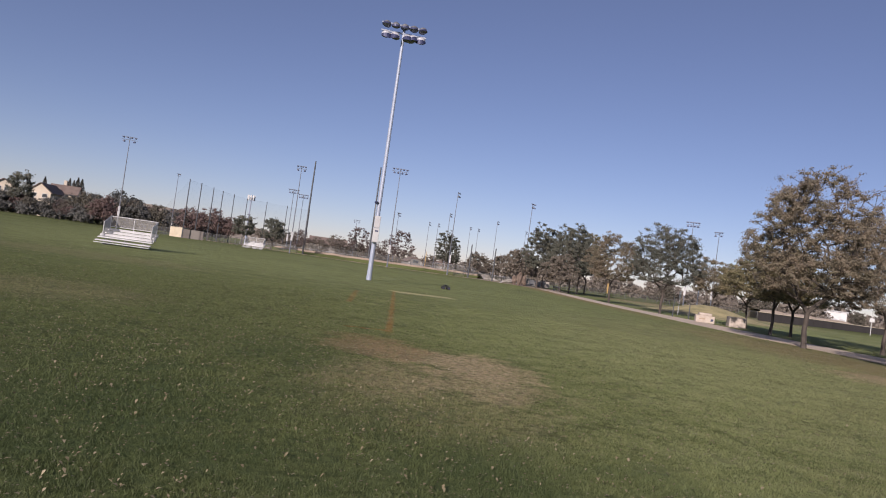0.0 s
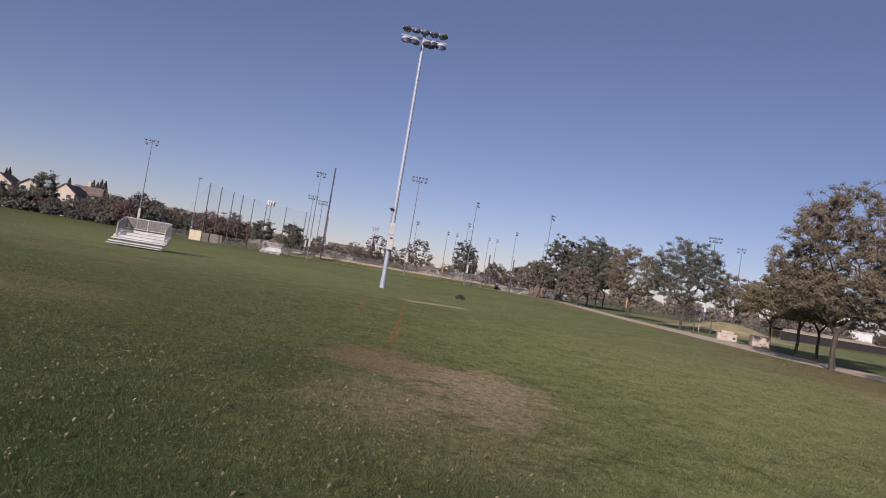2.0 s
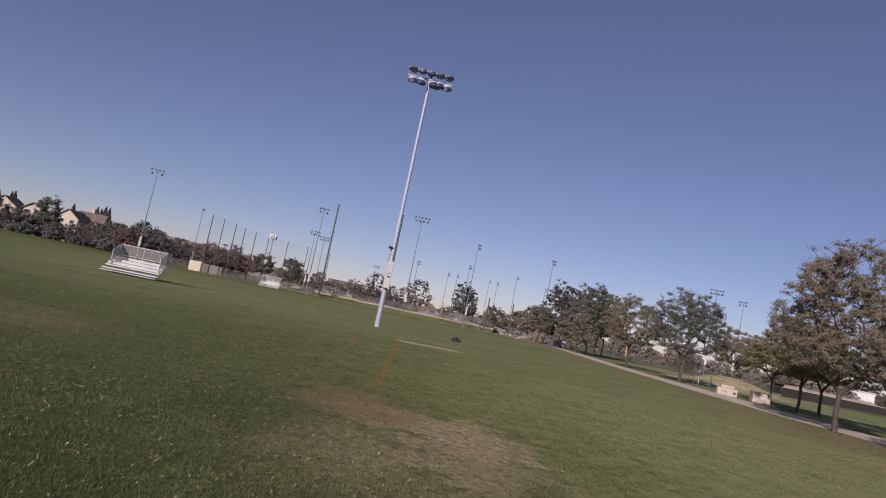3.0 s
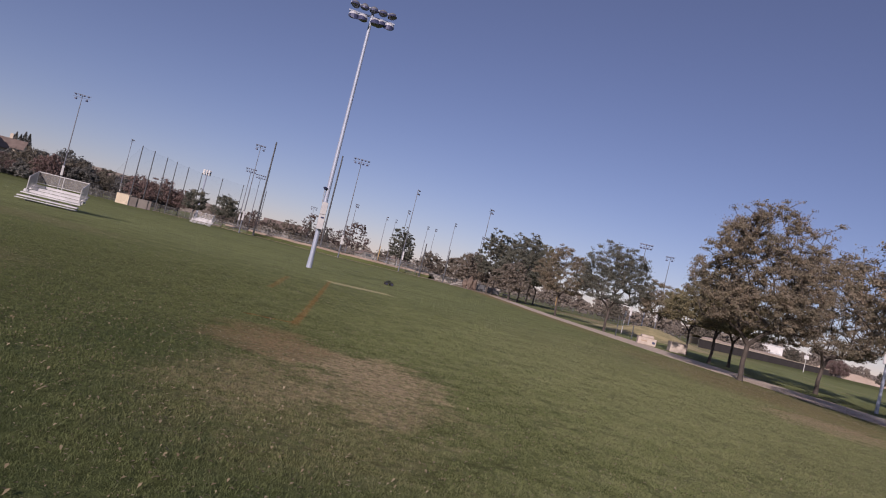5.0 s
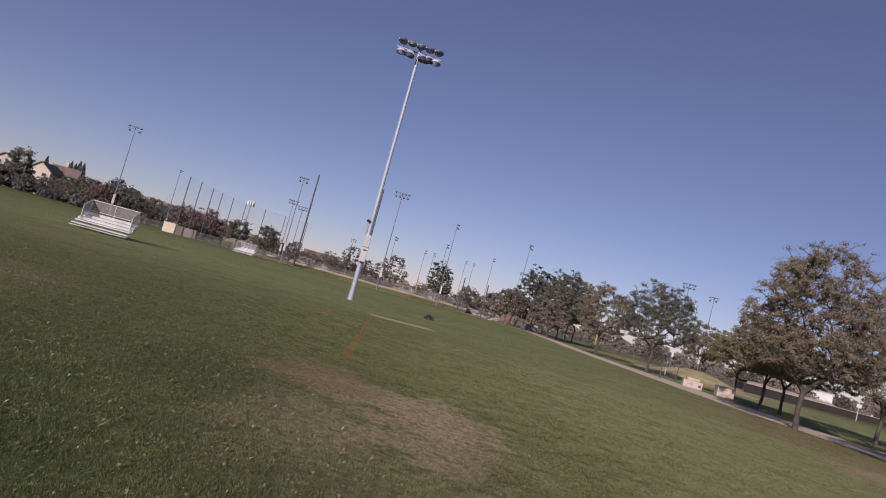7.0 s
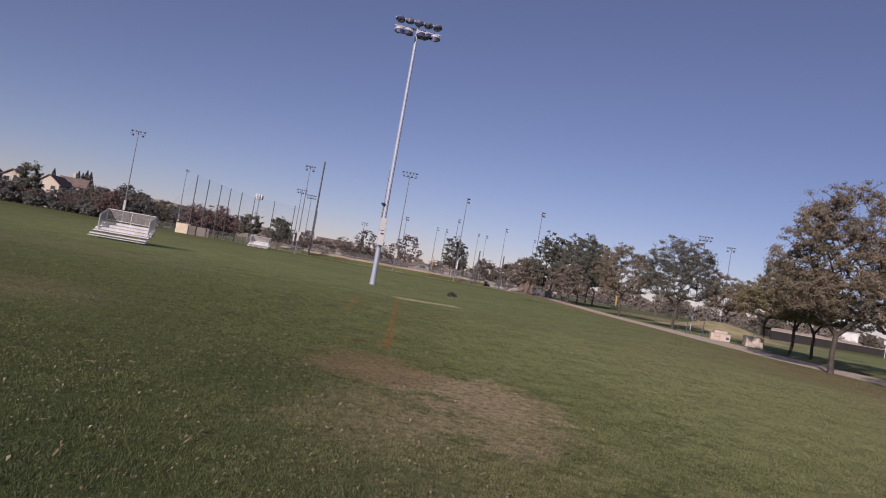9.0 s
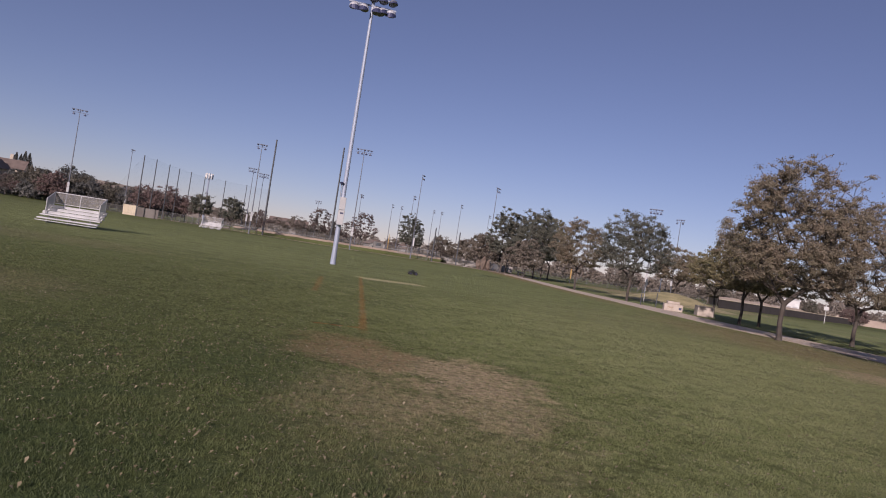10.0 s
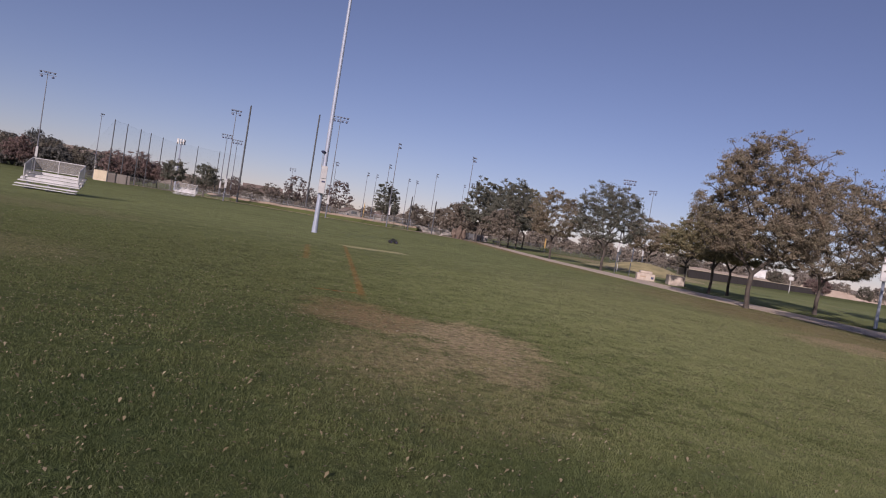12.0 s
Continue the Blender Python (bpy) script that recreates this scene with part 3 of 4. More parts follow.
tree(spot(22.5, 69.8), 8.9, 7.4, 2.2, 15, LEAF_GREEN, 36000, 0.069, "green tree with upswept branches at the path's edge", ROW, 850, 0.040)
tree(spot(21.3, 86.4), 8.6, 7.2, 2.2, 16, LEAF_BROWN, 30000, 0.078, "tree with sparse browning leaves at the path's edge", ROW, 700, 0.040)
tree(spot(40.0, 101.0), 8.0, 8.0, 2.7, 17, LEAF_BROWN, 20000, 0.10, "brown autumn tree on the lawn beyond the path", ROW, 420, 0.045)
tree(spot(23.5, 126.0), 12.2, 8.5, 2.6, 19, LEAF_GREEN, 26000, 0.115, "tall dark green tree in a dense clump", ROW, 520, 0.045)
far_olive = tree(spot(30.7, 146.9), 13.0, 9.0, 3.0, 20, LEAF_OLIVE, 7000, 0.20, "tall olive tree at the far end of the footpath", ROW, 280, 0.055)
far_brown = tree(spot(16.5, 149.2), 7.6, 8.6, 1.6, 21, LEAF_DULL, 6500, 0.19, "broad brownish tree near the playground", ROW, 260, 0.055)
far_green = tree(spot(19.2, 138.5), 12.8, 6.8, 2.8, 22, LEAF_GREEN, 7000, 0.185, "slender dark green tree near the playground", ROW, 260, 0.06)
copy_thing(far_green, spot(24.0, 139.5, 70, 1.0))
copy_thing(far_brown, spot(14.6, 168.0, 40, 0.85))
copy_thing(far_green, spot(0.0, 165.0, 200, 0.80))
copy_thing(far_green, spot(1.8, 166.5, 90, 0.70))
copy_thing(far_brown, spot(8.6, 170.0, 300, 0.80))
copy_thing(far_olive, spot(36.0, 40.0, 15, 0.72))
copy_thing(far_green, spot(27.0, 136.0, 250, 0.95))
copy_thing(far_green, spot(21.4, 146.0, 310, 0.9))
copy_thing(far_brown, spot(20.8, 120.0, 15, 0.85))
copy_thing(far_brown, spot(18.5, 158.0, 215, 0.95))

SCREEN = "trees screening the field's far side"
round_green = tree(spot(-51.2, 172.7), 7.6, 6.0, 2.0, 31, LEAF_GREEN, 6000, 0.17, "round green tree by the ball-field fence", SCREEN, 170, 0.085)
copy_thing(round_green, spot(-41.9, 164.9, 90, 1.0))
round_red = tree(spot(-62.4, 179.6), 8.2, 7.4, 2.0, 32, LEAF_RUST, 6000, 0.18, "round red-brown autumn tree by the ball-field fence", SCREEN, 170, 0.085)
copy_thing(round_red, spot(-57.0, 181.0, 120, 0.8))
thin_red = tree(spot(-23.8, 188.6), 9.2, 7.6, 2.2, 33, LEAF_RED, 2600, 0.17, "half-bare reddish tree with thin twigs behind the fence", SCREEN, 240, 0.04)
copy_thing(thin_red, spot(-12.8, 195.0, 80, 1.1))
copy_thing(thin_red, spot(-16.8, 199.4, 170, 0.8))
copy_thing(thin_red, spot(-33.9, 157.5, 260, 0.55))
copy_thing(thin_red, spot(-28.0, 262.0, 200, 0.95))
low_brown = tree(spot(-57.5, 241.0), 7.2, 9.0, 0.6, 39, LEAF_DULL, 3000, 0.22, "low brownish tree in the far line of trees", SCREEN, 150, 0.075)
for i, (x, y, s) in enumerate(((-40.8, 256.9, 1.15), (-46.8, 252.0, 0.9), (-52.0, 245.0, 0.9), (-34.0, 261.0, 0.95), (-6.0, 262.0, 0.8), (2.0, 270.0, 0.8), (26.0, 255.0, 0.9), (-64.0, 238.0, 0.9), (14.0, 260.0, 0.8))):
    copy_thing((low_brown, low_brown, thin_red)[i % 3], spot(x, y, 50 * i, 0.95 * s))
hedge = tree(spot(-104.0, 188.0), 6.6, 8.5, 0.5, 34, LEAF_DARK, 5000, 0.235, "dense dark green tree in the screen below the houses", SCREEN, 260, 0.075, 0.3)
hedge_red = tree(spot(-91.0, 180.0), 7.6, 7.4, 1.0, 35, LEAF_RUST, 5200, 0.215, "dense rust-red tree in the dark screen of trees", SCREEN, 260, 0.075, 0.3)
hedge_brown = tree(spot(-96.5, 184.0), 6.8, 7.0, 1.0, 36, LEAF_MOSS, 5200, 0.215, "dense olive-brown tree in the dark screen of trees", SCREEN, 260, 0.075, 0.3)
for i in range(24):
    copy_thing((hedge, hedge_brown, hedge, hedge_red, hedge_brown)[i % 5], spot(-176.0 + 4.6 * i, 176.0 + 0.5 * i + 2.0 * math.sin(i * 2.1), 67 * i, (0.80 if 9 < i < 18 else 0.92) + 0.12 * math.sin(i * 1.7)))
shrub = tree(spot(-118.0, 176.0), 3.0, 4.6, 0.2, 37, LEAF_DARK, 1500, 0.26, "low dark shrub at the foot of the tree screen", SCREEN, 50, 0.12, 0.3)
for i in range(26):                              # a lower row in front, down to the ground
    copy_thing(shrub, spot(-172.0 + 3.7 * i, 171.0 + 0.4 * i + 1.5 * math.sin(i * 2.9), 53 * i, 0.95 + 0.15 * math.sin(i * 1.3)))
for i, (x, y, s) in enumerate(((-113.5, 187.0, 0.53), (-106.5, 186.0, 0.63), (-104.0, 189.0, 0.85), (-99.5, 188.0, 1.18), (-119.5, 186.0, 0.62))):
    copy_thing(hedge_brown if i % 2 else hedge, spot(x, y, 77 * i, s))
for i, (x, y, s) in enumerate(((-109.0, 187.0, 0.53), (-100.0, 196.0, 1.18), (-96.0, 201.0, 1.51), (-88.0, 196.0, 1.12), (-80.5, 199.0, 1.05), (-74.0, 200.0, 1.01), (-69.0, 199.0, 0.96), (-112.0, 214.0, 1.28), (-150.0, 205.0, 1.52))):
    copy_thing(hedge, spot(x, y, 41 * i, s))
for i, (x, y, s) in enumerate(((-84.5, 194.0, 0.97), (-78.0, 196.0, 0.91), (-72.0, 198.0, 0.89), (-66.0, 200.0, 0.87), (-100.5, 181.0, 0.51))):
    copy_thing(hedge_red, spot(x, y, 97 * i, s))
for i, (x, y, s) in enumerate(((-103.0, 184.0, 0.74), (-87.0, 188.0, 1.13), (-121.0, 185.0, 0.76), (-81.0, 191.0, 1.08), (-75.0, 194.0, 1.03), (-143.0, 183.0, 0.85))):
    copy_thing(hedge_brown, spot(x, y, 57 * i, s))
# grey trees behind the outfield fence
hazy_bush = tree(spot(30.0, 236.0), 5.4, 8.0, 0.4, 38, LEAF_HAZE, 1500, 0.34, "grey-brown bush with painted-in haze in the far line of trees", SCREEN, 100, 0.085)
for i in range(13):
    copy_thing(hazy_bush if i % 3 else hedge_brown, spot(66.0 + 8.0 * i, 200.0 + 5.0 * math.sin(i * 1.9) - 1.5 * i, 80 * i, 0.75 + 0.16 * math.sin(i * 2.7)))
for i in range(34):
    copy_thing(hazy_bush, spot(36.0 + 3.4 * i, 236.0 - 0.9 * i + 6.0 * math.sin(i * 2.3), 71 * i, 1.06 + 0.30 * math.sin(i * 1.3)))
for i in range(26):
    copy_thing(hazy_bush, spot(-72.0 + 4.0 * i, 276.0 + 5.0 * math.sin(i * 2.3), 67 * i, 0.85 + 0.22 * math.sin(i * 1.9)))
for i in range(5):
    copy_thing(far_brown if i % 2 else far_olive, spot(28.0 + 13.0 * i, 240.0 + 8.0 * math.sin(i * 2.3), 71 * i, 0.62 + 0.12 * math.sin(i * 1.3)))
copy_thing(hedge_red, spot(118.0, 176.0, 10, 0.55))
copy_thing(hedge_red, spot(125.0, 181.0, 80, 0.6))
fir = conifer(spot(-125.0, 230.5), 14.0, 8.5, 41, LEAF_DARK, 4500, "tall dark pointed conifer beside a house roof", SCREEN)
for x, y, s in ((-129.2, 228.2, 0.90), (-128.2, 228.8, 0.97), (-127.1, 229.4, 0.94), (-126.1, 230.0, 1.02), (-134.4, 225.2, 0.92), (-149.5, 215.5, 0.87), (-148.8, 216.0, 0.90), (-152.0, 213.0, 0.84), (-33.0, 248.0, 0.62), (-27.0, 250.0, 0.55)):
    copy_thing(fir, spot(x, y, 400 * s, s))
copy_thing(round_green, spot(-116.0, 184.0, 30, 1.15) @ Matrix.Diagonal((1, 1, 1.3, 1)))
copy_thing(round_green, spot(-142.0, 196.0, 130, 1.3))
copy_thing(thin_red, spot(-93.0, 164.0, 30, 0.55))


# ---- floodlight poles ----
def flood(bm_back, bm_dark, bm_glass, x, y, z, tip, yaw, r=0.33, hood=0.85):
    """A deep bowl floodlight with a half-round visor over its lens, looking along -y and tipped down."""
    m = Matrix.Translation((x, y, z)) @ Matrix.Rotation(radians(yaw), 4, "Z") @ Matrix.Rotation(radians(tip), 4, "X")
    turn = Matrix.Rotation(radians(-90), 4, "X")
    for r0, r1, at, deep in ((1.0, 0.94, 0.20, 0.42), (0.94, 0.62, 0.58, 0.34), (0.50, 0.30, 0.88, 0.26)):
        bmesh.ops.create_cone(bm_back, cap_ends=True, segments=14, radius1=r * r0, radius2=r * r1, depth=r * deep, matrix=m @ Matrix.Translation((0, r * at, 0)) @ turn)
    bmesh.ops.create_cone(bm_glass, cap_ends=True, segments=14, radius1=r * 0.92, radius2=r * 0.92, depth=0.03, matrix=m @ Matrix.Translation((0, -r * 0.03, 0)) @ turn)
    arc = [math.pi * (0.02 + 0.96 * k / 10) for k in range(11)]
    rows = [[bm_dark.verts.new(m @ Vector((q * r * math.cos(a), -f * r * (0.25 + 0.75 * math.sin(a)), q * r * math.sin(a)))) for a in arc] for q, f in ((1.0, 0.0), (1.0, hood), (1.05, hood), (1.05, 0.0))]
    for p, q in zip(rows, rows[1:] + rows[:1]):
        for k in range(10):
            bm_dark.faces.new((p[k], p[k + 1], q[k + 1], q[k]))


def floodlight_pole(x, y, height, turn, lamps, width, label, group="floodlight poles", r0=0.17, rows=1, reach=0.35, cabinet=True, paint=POLE_PAINT, bowls=LAMP_BACK, bowl=0.29, taper=0.42):
    """Tapered steel pole with crossarms, bowl floodlights and a ballast cabinet."""
    ob = thing("floodlight_pole", spot(x, y, turn), label, "floodlight pole", group)
    shaft = B()
    rod(shaft, (0, 0, 0.4), (0, 0, height), r0, r0 * taper, 12)
    part("shaft", shaft, paint, ob)
    foot = B()
    rod(foot, (0, 0, -0.05), (0, 0, 0.75), r0 * 1.18, r0 * 1.06, 14)
    part("base_sleeve", foot, paint, ob, "thick pale base sleeve")
    for k in range(rows):
        z = height - 0.05 - k * 0.56
        arm = B()
        box(arm, 0, -0.05, z - 0.06, width, bowl * 0.32, bowl * 0.32)
        a = part("crossarm", arm, paint, ob)
        n = lamps if k == 0 or bowl > 0.3 else lamps - 1
        for i in range(n):
            u = (i + 0.5) / n - 0.5
            if k and abs(u) < 0.06:
                if bowl <= 0.3:
                    continue
                u += 0.09                        # hung beside the shaft
            bk, d, gl = B(), B(), B()
            tip = (66 + 5 * ((i * 7) % 4)) if k == 0 else (58 + 7 * ((i * 7 + 3) % 4))
            flood(bk, d, gl, u * width * (1.0 if k == 0 else 0.96), -reach, z - 0.24 - (0.20 if k else 0), tip, 40 * u + (16 + 16 * k) * ((i + 2 * k) % 3 - 1), bowl * (1.14 if k else 1.0), 1.0 if k else 0.45)
            rod(bk, (u * width * (1.0 if k == 0 else 0.96), -0.02, z), (u * width * (1.0 if k == 0 else 0.96), -reach + bowl * 0.5, z - 0.16), 0.12 * bowl, 0.12 * bowl, 5)
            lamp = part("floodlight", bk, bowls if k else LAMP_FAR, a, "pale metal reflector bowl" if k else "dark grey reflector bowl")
            part("visor", d, LAMP_DARK, lamp, "dark blue metal visor")
            part("lens", gl, LAMP_GLASS, lamp)
    if cabinet:
        cab = B()
        box(cab, 0, -r0 - 0.14, 2.7, 0.42, 0.28, 1.0, None, 0.02)
        part("lower_cabinet", cab, BOX_PAINT, ob, "pale grey ballast cabinet")
        cab = B()
        box(cab, 0, -r0 - 0.13, 3.72, 0.40, 0.26, 0.85, None, 0.02)
        part("upper_cabinet", cab, BOX_PAINT, ob, "pale grey ballast cabinet")
    return ob


main_pole = floodlight_pole(-5.1, 48.5, 18.35, 12, 5, 3.25, "tall pale steel floodlight pole standing on the field", r0=0.17, rows=2, bowl=0.31, taper=0.57)
part("conduit", rod(B(), (-0.22, -0.18, 4.5), (-0.24, -0.18, 5.42), 0.022, 0.022, 6), STEEL, main_pole)
hood = B()
rod(hood, (-0.24, -0.18, 5.40), (-0.24, -0.18, 5.54), 0.07, 0.16, 10)
rod(hood, (-0.24, -0.18, 5.54), (-0.24, -0.18, 5.60), 0.17, 0.05, 10)
rod(hood, (-0.30, -0.18, 5.50), (0.0, -0.05, 5.30), 0.02, 0.02, 6)
part("small_hooded_lamp", hood, LAMP_DARK, main_pole, "small dark hooded lamp on a thin conduit")
box_marks = B()
box(box_marks, 0.02, -0.17 - 0.285, 3.45, 0.22, 0.006, 0.10)
part("warning_plate", box_marks, LAMP_DARK, main_pole, "small dark plate")
for x, y, h, turn, n, w in ((-63.9, 132.5, 18.3, 20, 4, 2.9), (-74.9, 185.6, 16.8, 70, 2, 1.3), (-32.4, 143.5, 18.6, 15, 4, 2.2), (-43.0, 185.2, 16.9, 15, 5, 2.9), (-41.4, 190.7, 16.3, 15, 5, 2.9),
                            (-11.3, 139.0, 20.3, 8, 5, 3.4), (-16.1, 214.5, 16.6, 60, 3, 1.8), (-34.6, 257.8, 14.7, 10, 4, 2.6), (1.1, 154.1, 18.8, 80, 3, 1.4), (0.0, 200.1, 17.5, 70, 3, 1.3),
                            (-6.6, 230.0, 16.0, 80, 3, 1.2), (-3.6, 235.1, 16.2, 80, 3, 1.2), (8.3, 260.0, 18.1, 70, 3, 1.5), (11.6, 264.9, 18.2, 60, 3, 1.5), (15.8, 224.6, 19.0, 70, 3, 1.4),
                            (18.5, 157.0, 18.9, 55, 3, 1.7), (31.6, 278.3, 20.6, 60, 3, 1.8), (34.9, 277.9, 21.7, 40, 4, 2.2), (51.9, 146.2, 18.6, -20, 5, 2.9), (63.2, 160.1, 18.7, -45, 4, 2.2)):
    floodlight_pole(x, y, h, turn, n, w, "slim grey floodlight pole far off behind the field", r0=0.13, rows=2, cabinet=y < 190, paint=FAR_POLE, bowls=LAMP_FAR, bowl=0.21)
floodlight_pole(27.6, 37.0, 17.5, -35, 4, 2.6, "pale floodlight pole standing on the lawn behind the trees", r0=0.085, rows=2, bowl=0.26)


# ---- ball-field netting and fences ----
def net_pole(x, y, h, r=0.2):
    ob = thing("net_pole", spot(x, y), "tall dark steel pole carrying safety netting", "net pole", "net poles")
    part("shaft", rod(B(), (0, 0, -0.1), (0, 0, h), r, r * 0.8, 10), DARK_POLE, ob)
    part("cap", rod(B(), (0, 0, h), (0, 0, h + 0.12), r * 0.9, r * 0.4, 10), DARK_POLE, ob)


NETS = [(-58.3, 151.3, 13.1), (-58.7, 159.7, 13.2), (-58.7, 168.2, 13.1), (-59.4, 177.4, 13.2), (-59.4, 186.9, 13.3), (-58.9, 197.6, 13.3), (-56.1, 208.7, 13.8), (-52.9, 221.9, 14.2), (-48.3, 235.2, 14.6)]
for x, y, h in NETS:
    net_pole(x, y, h, 0.12)
net_pole(-33.4, 161.7, 22.2, 0.21)
net_pole(-18.1, 164.1, 23.2, 0.21)
net_pole(5.7, 150.0, 7.3, 0.16)
net_pole(11.0, 149.7, 7.1, 0.16)


def safety_net(a, b, za, zb):
    """Fine netting between two poles, with a steel cable along its head and foot."""
    ob = thing("safety_net", spot(0, 0), "fine dark safety netting hung between tall poles", "netting", "safety nets")
    bm = B()
    bm.faces.new([bm.verts.new(v) for v in ((*a, 0.5), (*b, 0.5), (*b, zb), (*a, za))])
    part("net", bm, NET_CORD, ob)
    part("head_cable", rod(B(), (*a, za), (*b, zb), 0.005, 0.005, 4), DARK_POLE, ob)
    part("foot_cable", rod(B(), (*a, 0.5), (*b, 0.5), 0.005, 0.005, 4), DARK_POLE, ob)


for (x0, y0, h0), (x1, y1, h1) in zip(NETS, NETS[1:]):
    safety_net((x0, y0), (x1, y1), h0 - 0.1, h1 - 0.1)
safety_net((-58.3, 151.3), (-66.0, 158.0), 13.0, 6.0)
safety_net((-48.3, 235.2), (-33.4, 161.7), 14.5, 20.0)


def fence(points, height, label, gap=3.0, wire=None, post_r=0.045, post_mat=None, z=0.0):
    """A chain-link fence: a post every few metres, a top rail and a sheet of wire for each stretch."""
    ob = thing("fence", spot(0, 0, z=z), label, "fence", "fences")
    bm = rod(B(), (0, 0, -0.1), (0, 0, height + 0.08), post_r, post_r, 6)
    shared = None
    for (x0, y0), (x1, y1) in zip(points, points[1:]):
        n = max(1, round(math.hypot(x1 - x0, y1 - y0) / gap))
        for i in range(n + 1):
            x, y = x0 + (x1 - x0) * i / n, y0 + (y1 - y0) * i / n
            if shared is None:
                p = part("post", bm, post_mat or STEEL, ob)
                shared = p.data
            else:
                p = new("post", shared)
                p.parent = ob
            p.location = (x, y, 0)
        part("top_rail", rod(B(), (x0, y0, height), (x1, y1, height), 0.035, 0.035, 6), post_mat or STEEL, ob)
        w = B()
        w.faces.new([w.verts.new(v) for v in ((x0, y0, 0.03), (x1, y1, 0.03), (x1, y1, height - 0.03), (x0, y0, height - 0.03))])
        part("wire_mesh", w, wire or FENCE_WIRE, ob)
    return ob


fence([(-74.0, 165.0), (-36.0, 165.5)], 1.8, "weathered chain-link fence along the field's far edge", post_mat=FENCE_POST)
fence([(-40.0, 173.5), (-29.0, 166.0), (-19.0, 162.5), (-5.0, 161.5), (8.0, 165.0)], 1.2, "low galvanised chain-link fence on the tan bank", post_mat=FENCE_POST, z=1.1)
fence([(8.0, 165.0), (21.0, 152.0)], 1.3, "low galvanised chain-link fence behind the playground")
fence([(-2.0, 160.0), (5.0, 157.0), (7.5, 166.0)], 2.4, "tall grey chain-link enclosure around a dugout", 2.4)
fence([(30.0, 190.0), (52.0, 164.0), (59.0, 127.0)], 1.5, "low weathered chain-link fence on the lawn beyond the path", post_mat=FENCE_POST)
fence([(-60.0, 200.0), (12.0, 205.0)], 1.4, "low chain-link fence of the next ball field")

OUTFIELD = [(55.0, 118.0), (84.0, 146.0), (120.0, 177.0)]
screen = fence(OUTFIELD, 1.45, "outfield fence hung with dark windscreen cloth", 4.0, WINDSCREEN, 0.03, WINDSCREEN)
for a, b in zip(OUTFIELD, OUTFIELD[1:]):
    part("rail_guard", rod(B(), (*a, 1.54), (*b, 1.54), 0.07, 0.07, 8), TAN_BOARD, screen, "tan plastic rail guard")


# ---- bleachers ----
def bleacher(m, label):
    """Five-row aluminium bleacher with a chain-link guard at its back and sides."""
    W, ROWS_N, RUN, RISE = 3.1, 5, 0.52, 0.205
    LONG = 3.5                                   # the planks reach past the guard
    ob = thing("bleacher", m, label, "bleacher", "bleachers")
    for i in range(ROWS_N):
        y, z = i * RUN, 0.30 + i * RISE
        part("seat_plank", box(B(), 0, y + 0.13, z - 0.075, LONG, 0.26, 0.075, None, 0.012), ALUMINIUM, ob)
        part("foot_plank", box(B(), 0, y - 0.17, z - (0.24 if i else 0.20), LONG, 0.28, 0.05, None, 0.012), ALUMINIUM, ob)
        if i > 1:
            part("riser", box(B(), 0, y - 0.02, z - 0.17, LONG, 0.025, 0.10), ALUMINIUM, ob)
    back = (ROWS_N - 1) * RUN + 0.30
    top = 0.30 + (ROWS_N - 1) * RISE + 0.84
    for x in (-W / 2 + 0.35, 0.0, W / 2 - 0.35):
        fr = B()
        rod(fr, (x, -0.05, 0.035), (x, back, 0.035), 0.035, 0.035, 6)
        rod(fr, (x, 0.0, 0.20), (x, back, 0.18 + (ROWS_N - 1) * RISE), 0.03, 0.03, 6)
        for i in range(ROWS_N):
            rod(fr, (x, i * RUN + 0.12, 0.03), (x, i * RUN + 0.12, 0.26 + i * RISE), 0.025, 0.025, 6)
        part("understructure", fr, STEEL, ob)
    for x in (-W / 2, 0.0, W / 2):
        part("guard_post", rod(B(), (x, back, 0.55), (x, back, top), 0.032, 0.032, 8), ALUMINIUM, ob)
    part("top_rail", rod(B(), (-W / 2, back, top), (W / 2, back, top), 0.032, 0.032, 8), ALUMINIUM, ob)
    part("mid_rail", rod(B(), (-W / 2, back, top - 0.72), (W / 2, back, top - 0.72), 0.025, 0.025, 8), ALUMINIUM, ob)
    w = B()
    w.faces.new([w.verts.new(v) for v in ((-W / 2, back, top - 0.72), (W / 2, back, top - 0.72), (W / 2, back, top), (-W / 2, back, top))])
    part("back_mesh", w, MESH_WIRE, ob, "grey chain-link wire")
    for x in (-W / 2, W / 2):
        y0 = RUN * 1.7
        z0 = 0.30 + 1.7 * RISE + 0.86
        part("side_rail", rod(B(), (x, back, top), (x, y0, z0), 0.032, 0.032, 8), ALUMINIUM, ob)
        part("side_post", rod(B(), (x, y0, 0.42), (x, y0, z0), 0.032, 0.032, 8), ALUMINIUM, ob)
        w = B()
        w.faces.new([w.verts.new(v) for v in ((x, back, 0.30 + (ROWS_N - 1) * RISE), (x, y0, 0.30 + 1.7 * RISE), (x, y0, z0), (x, back, top))])
        part("side_mesh", w, SIDE_WIRE, ob, "grey chain-link wire")
    return ob


stand = bleacher(spot(-21.5, 45.8, 11), "five-row aluminium bleacher with chain-link guard rails on the grass")
copy_thing(stand, spot(-36.6, 130.5, 4, 1.12))
copy_thing(stand, spot(-40.0, 51.0, 14))


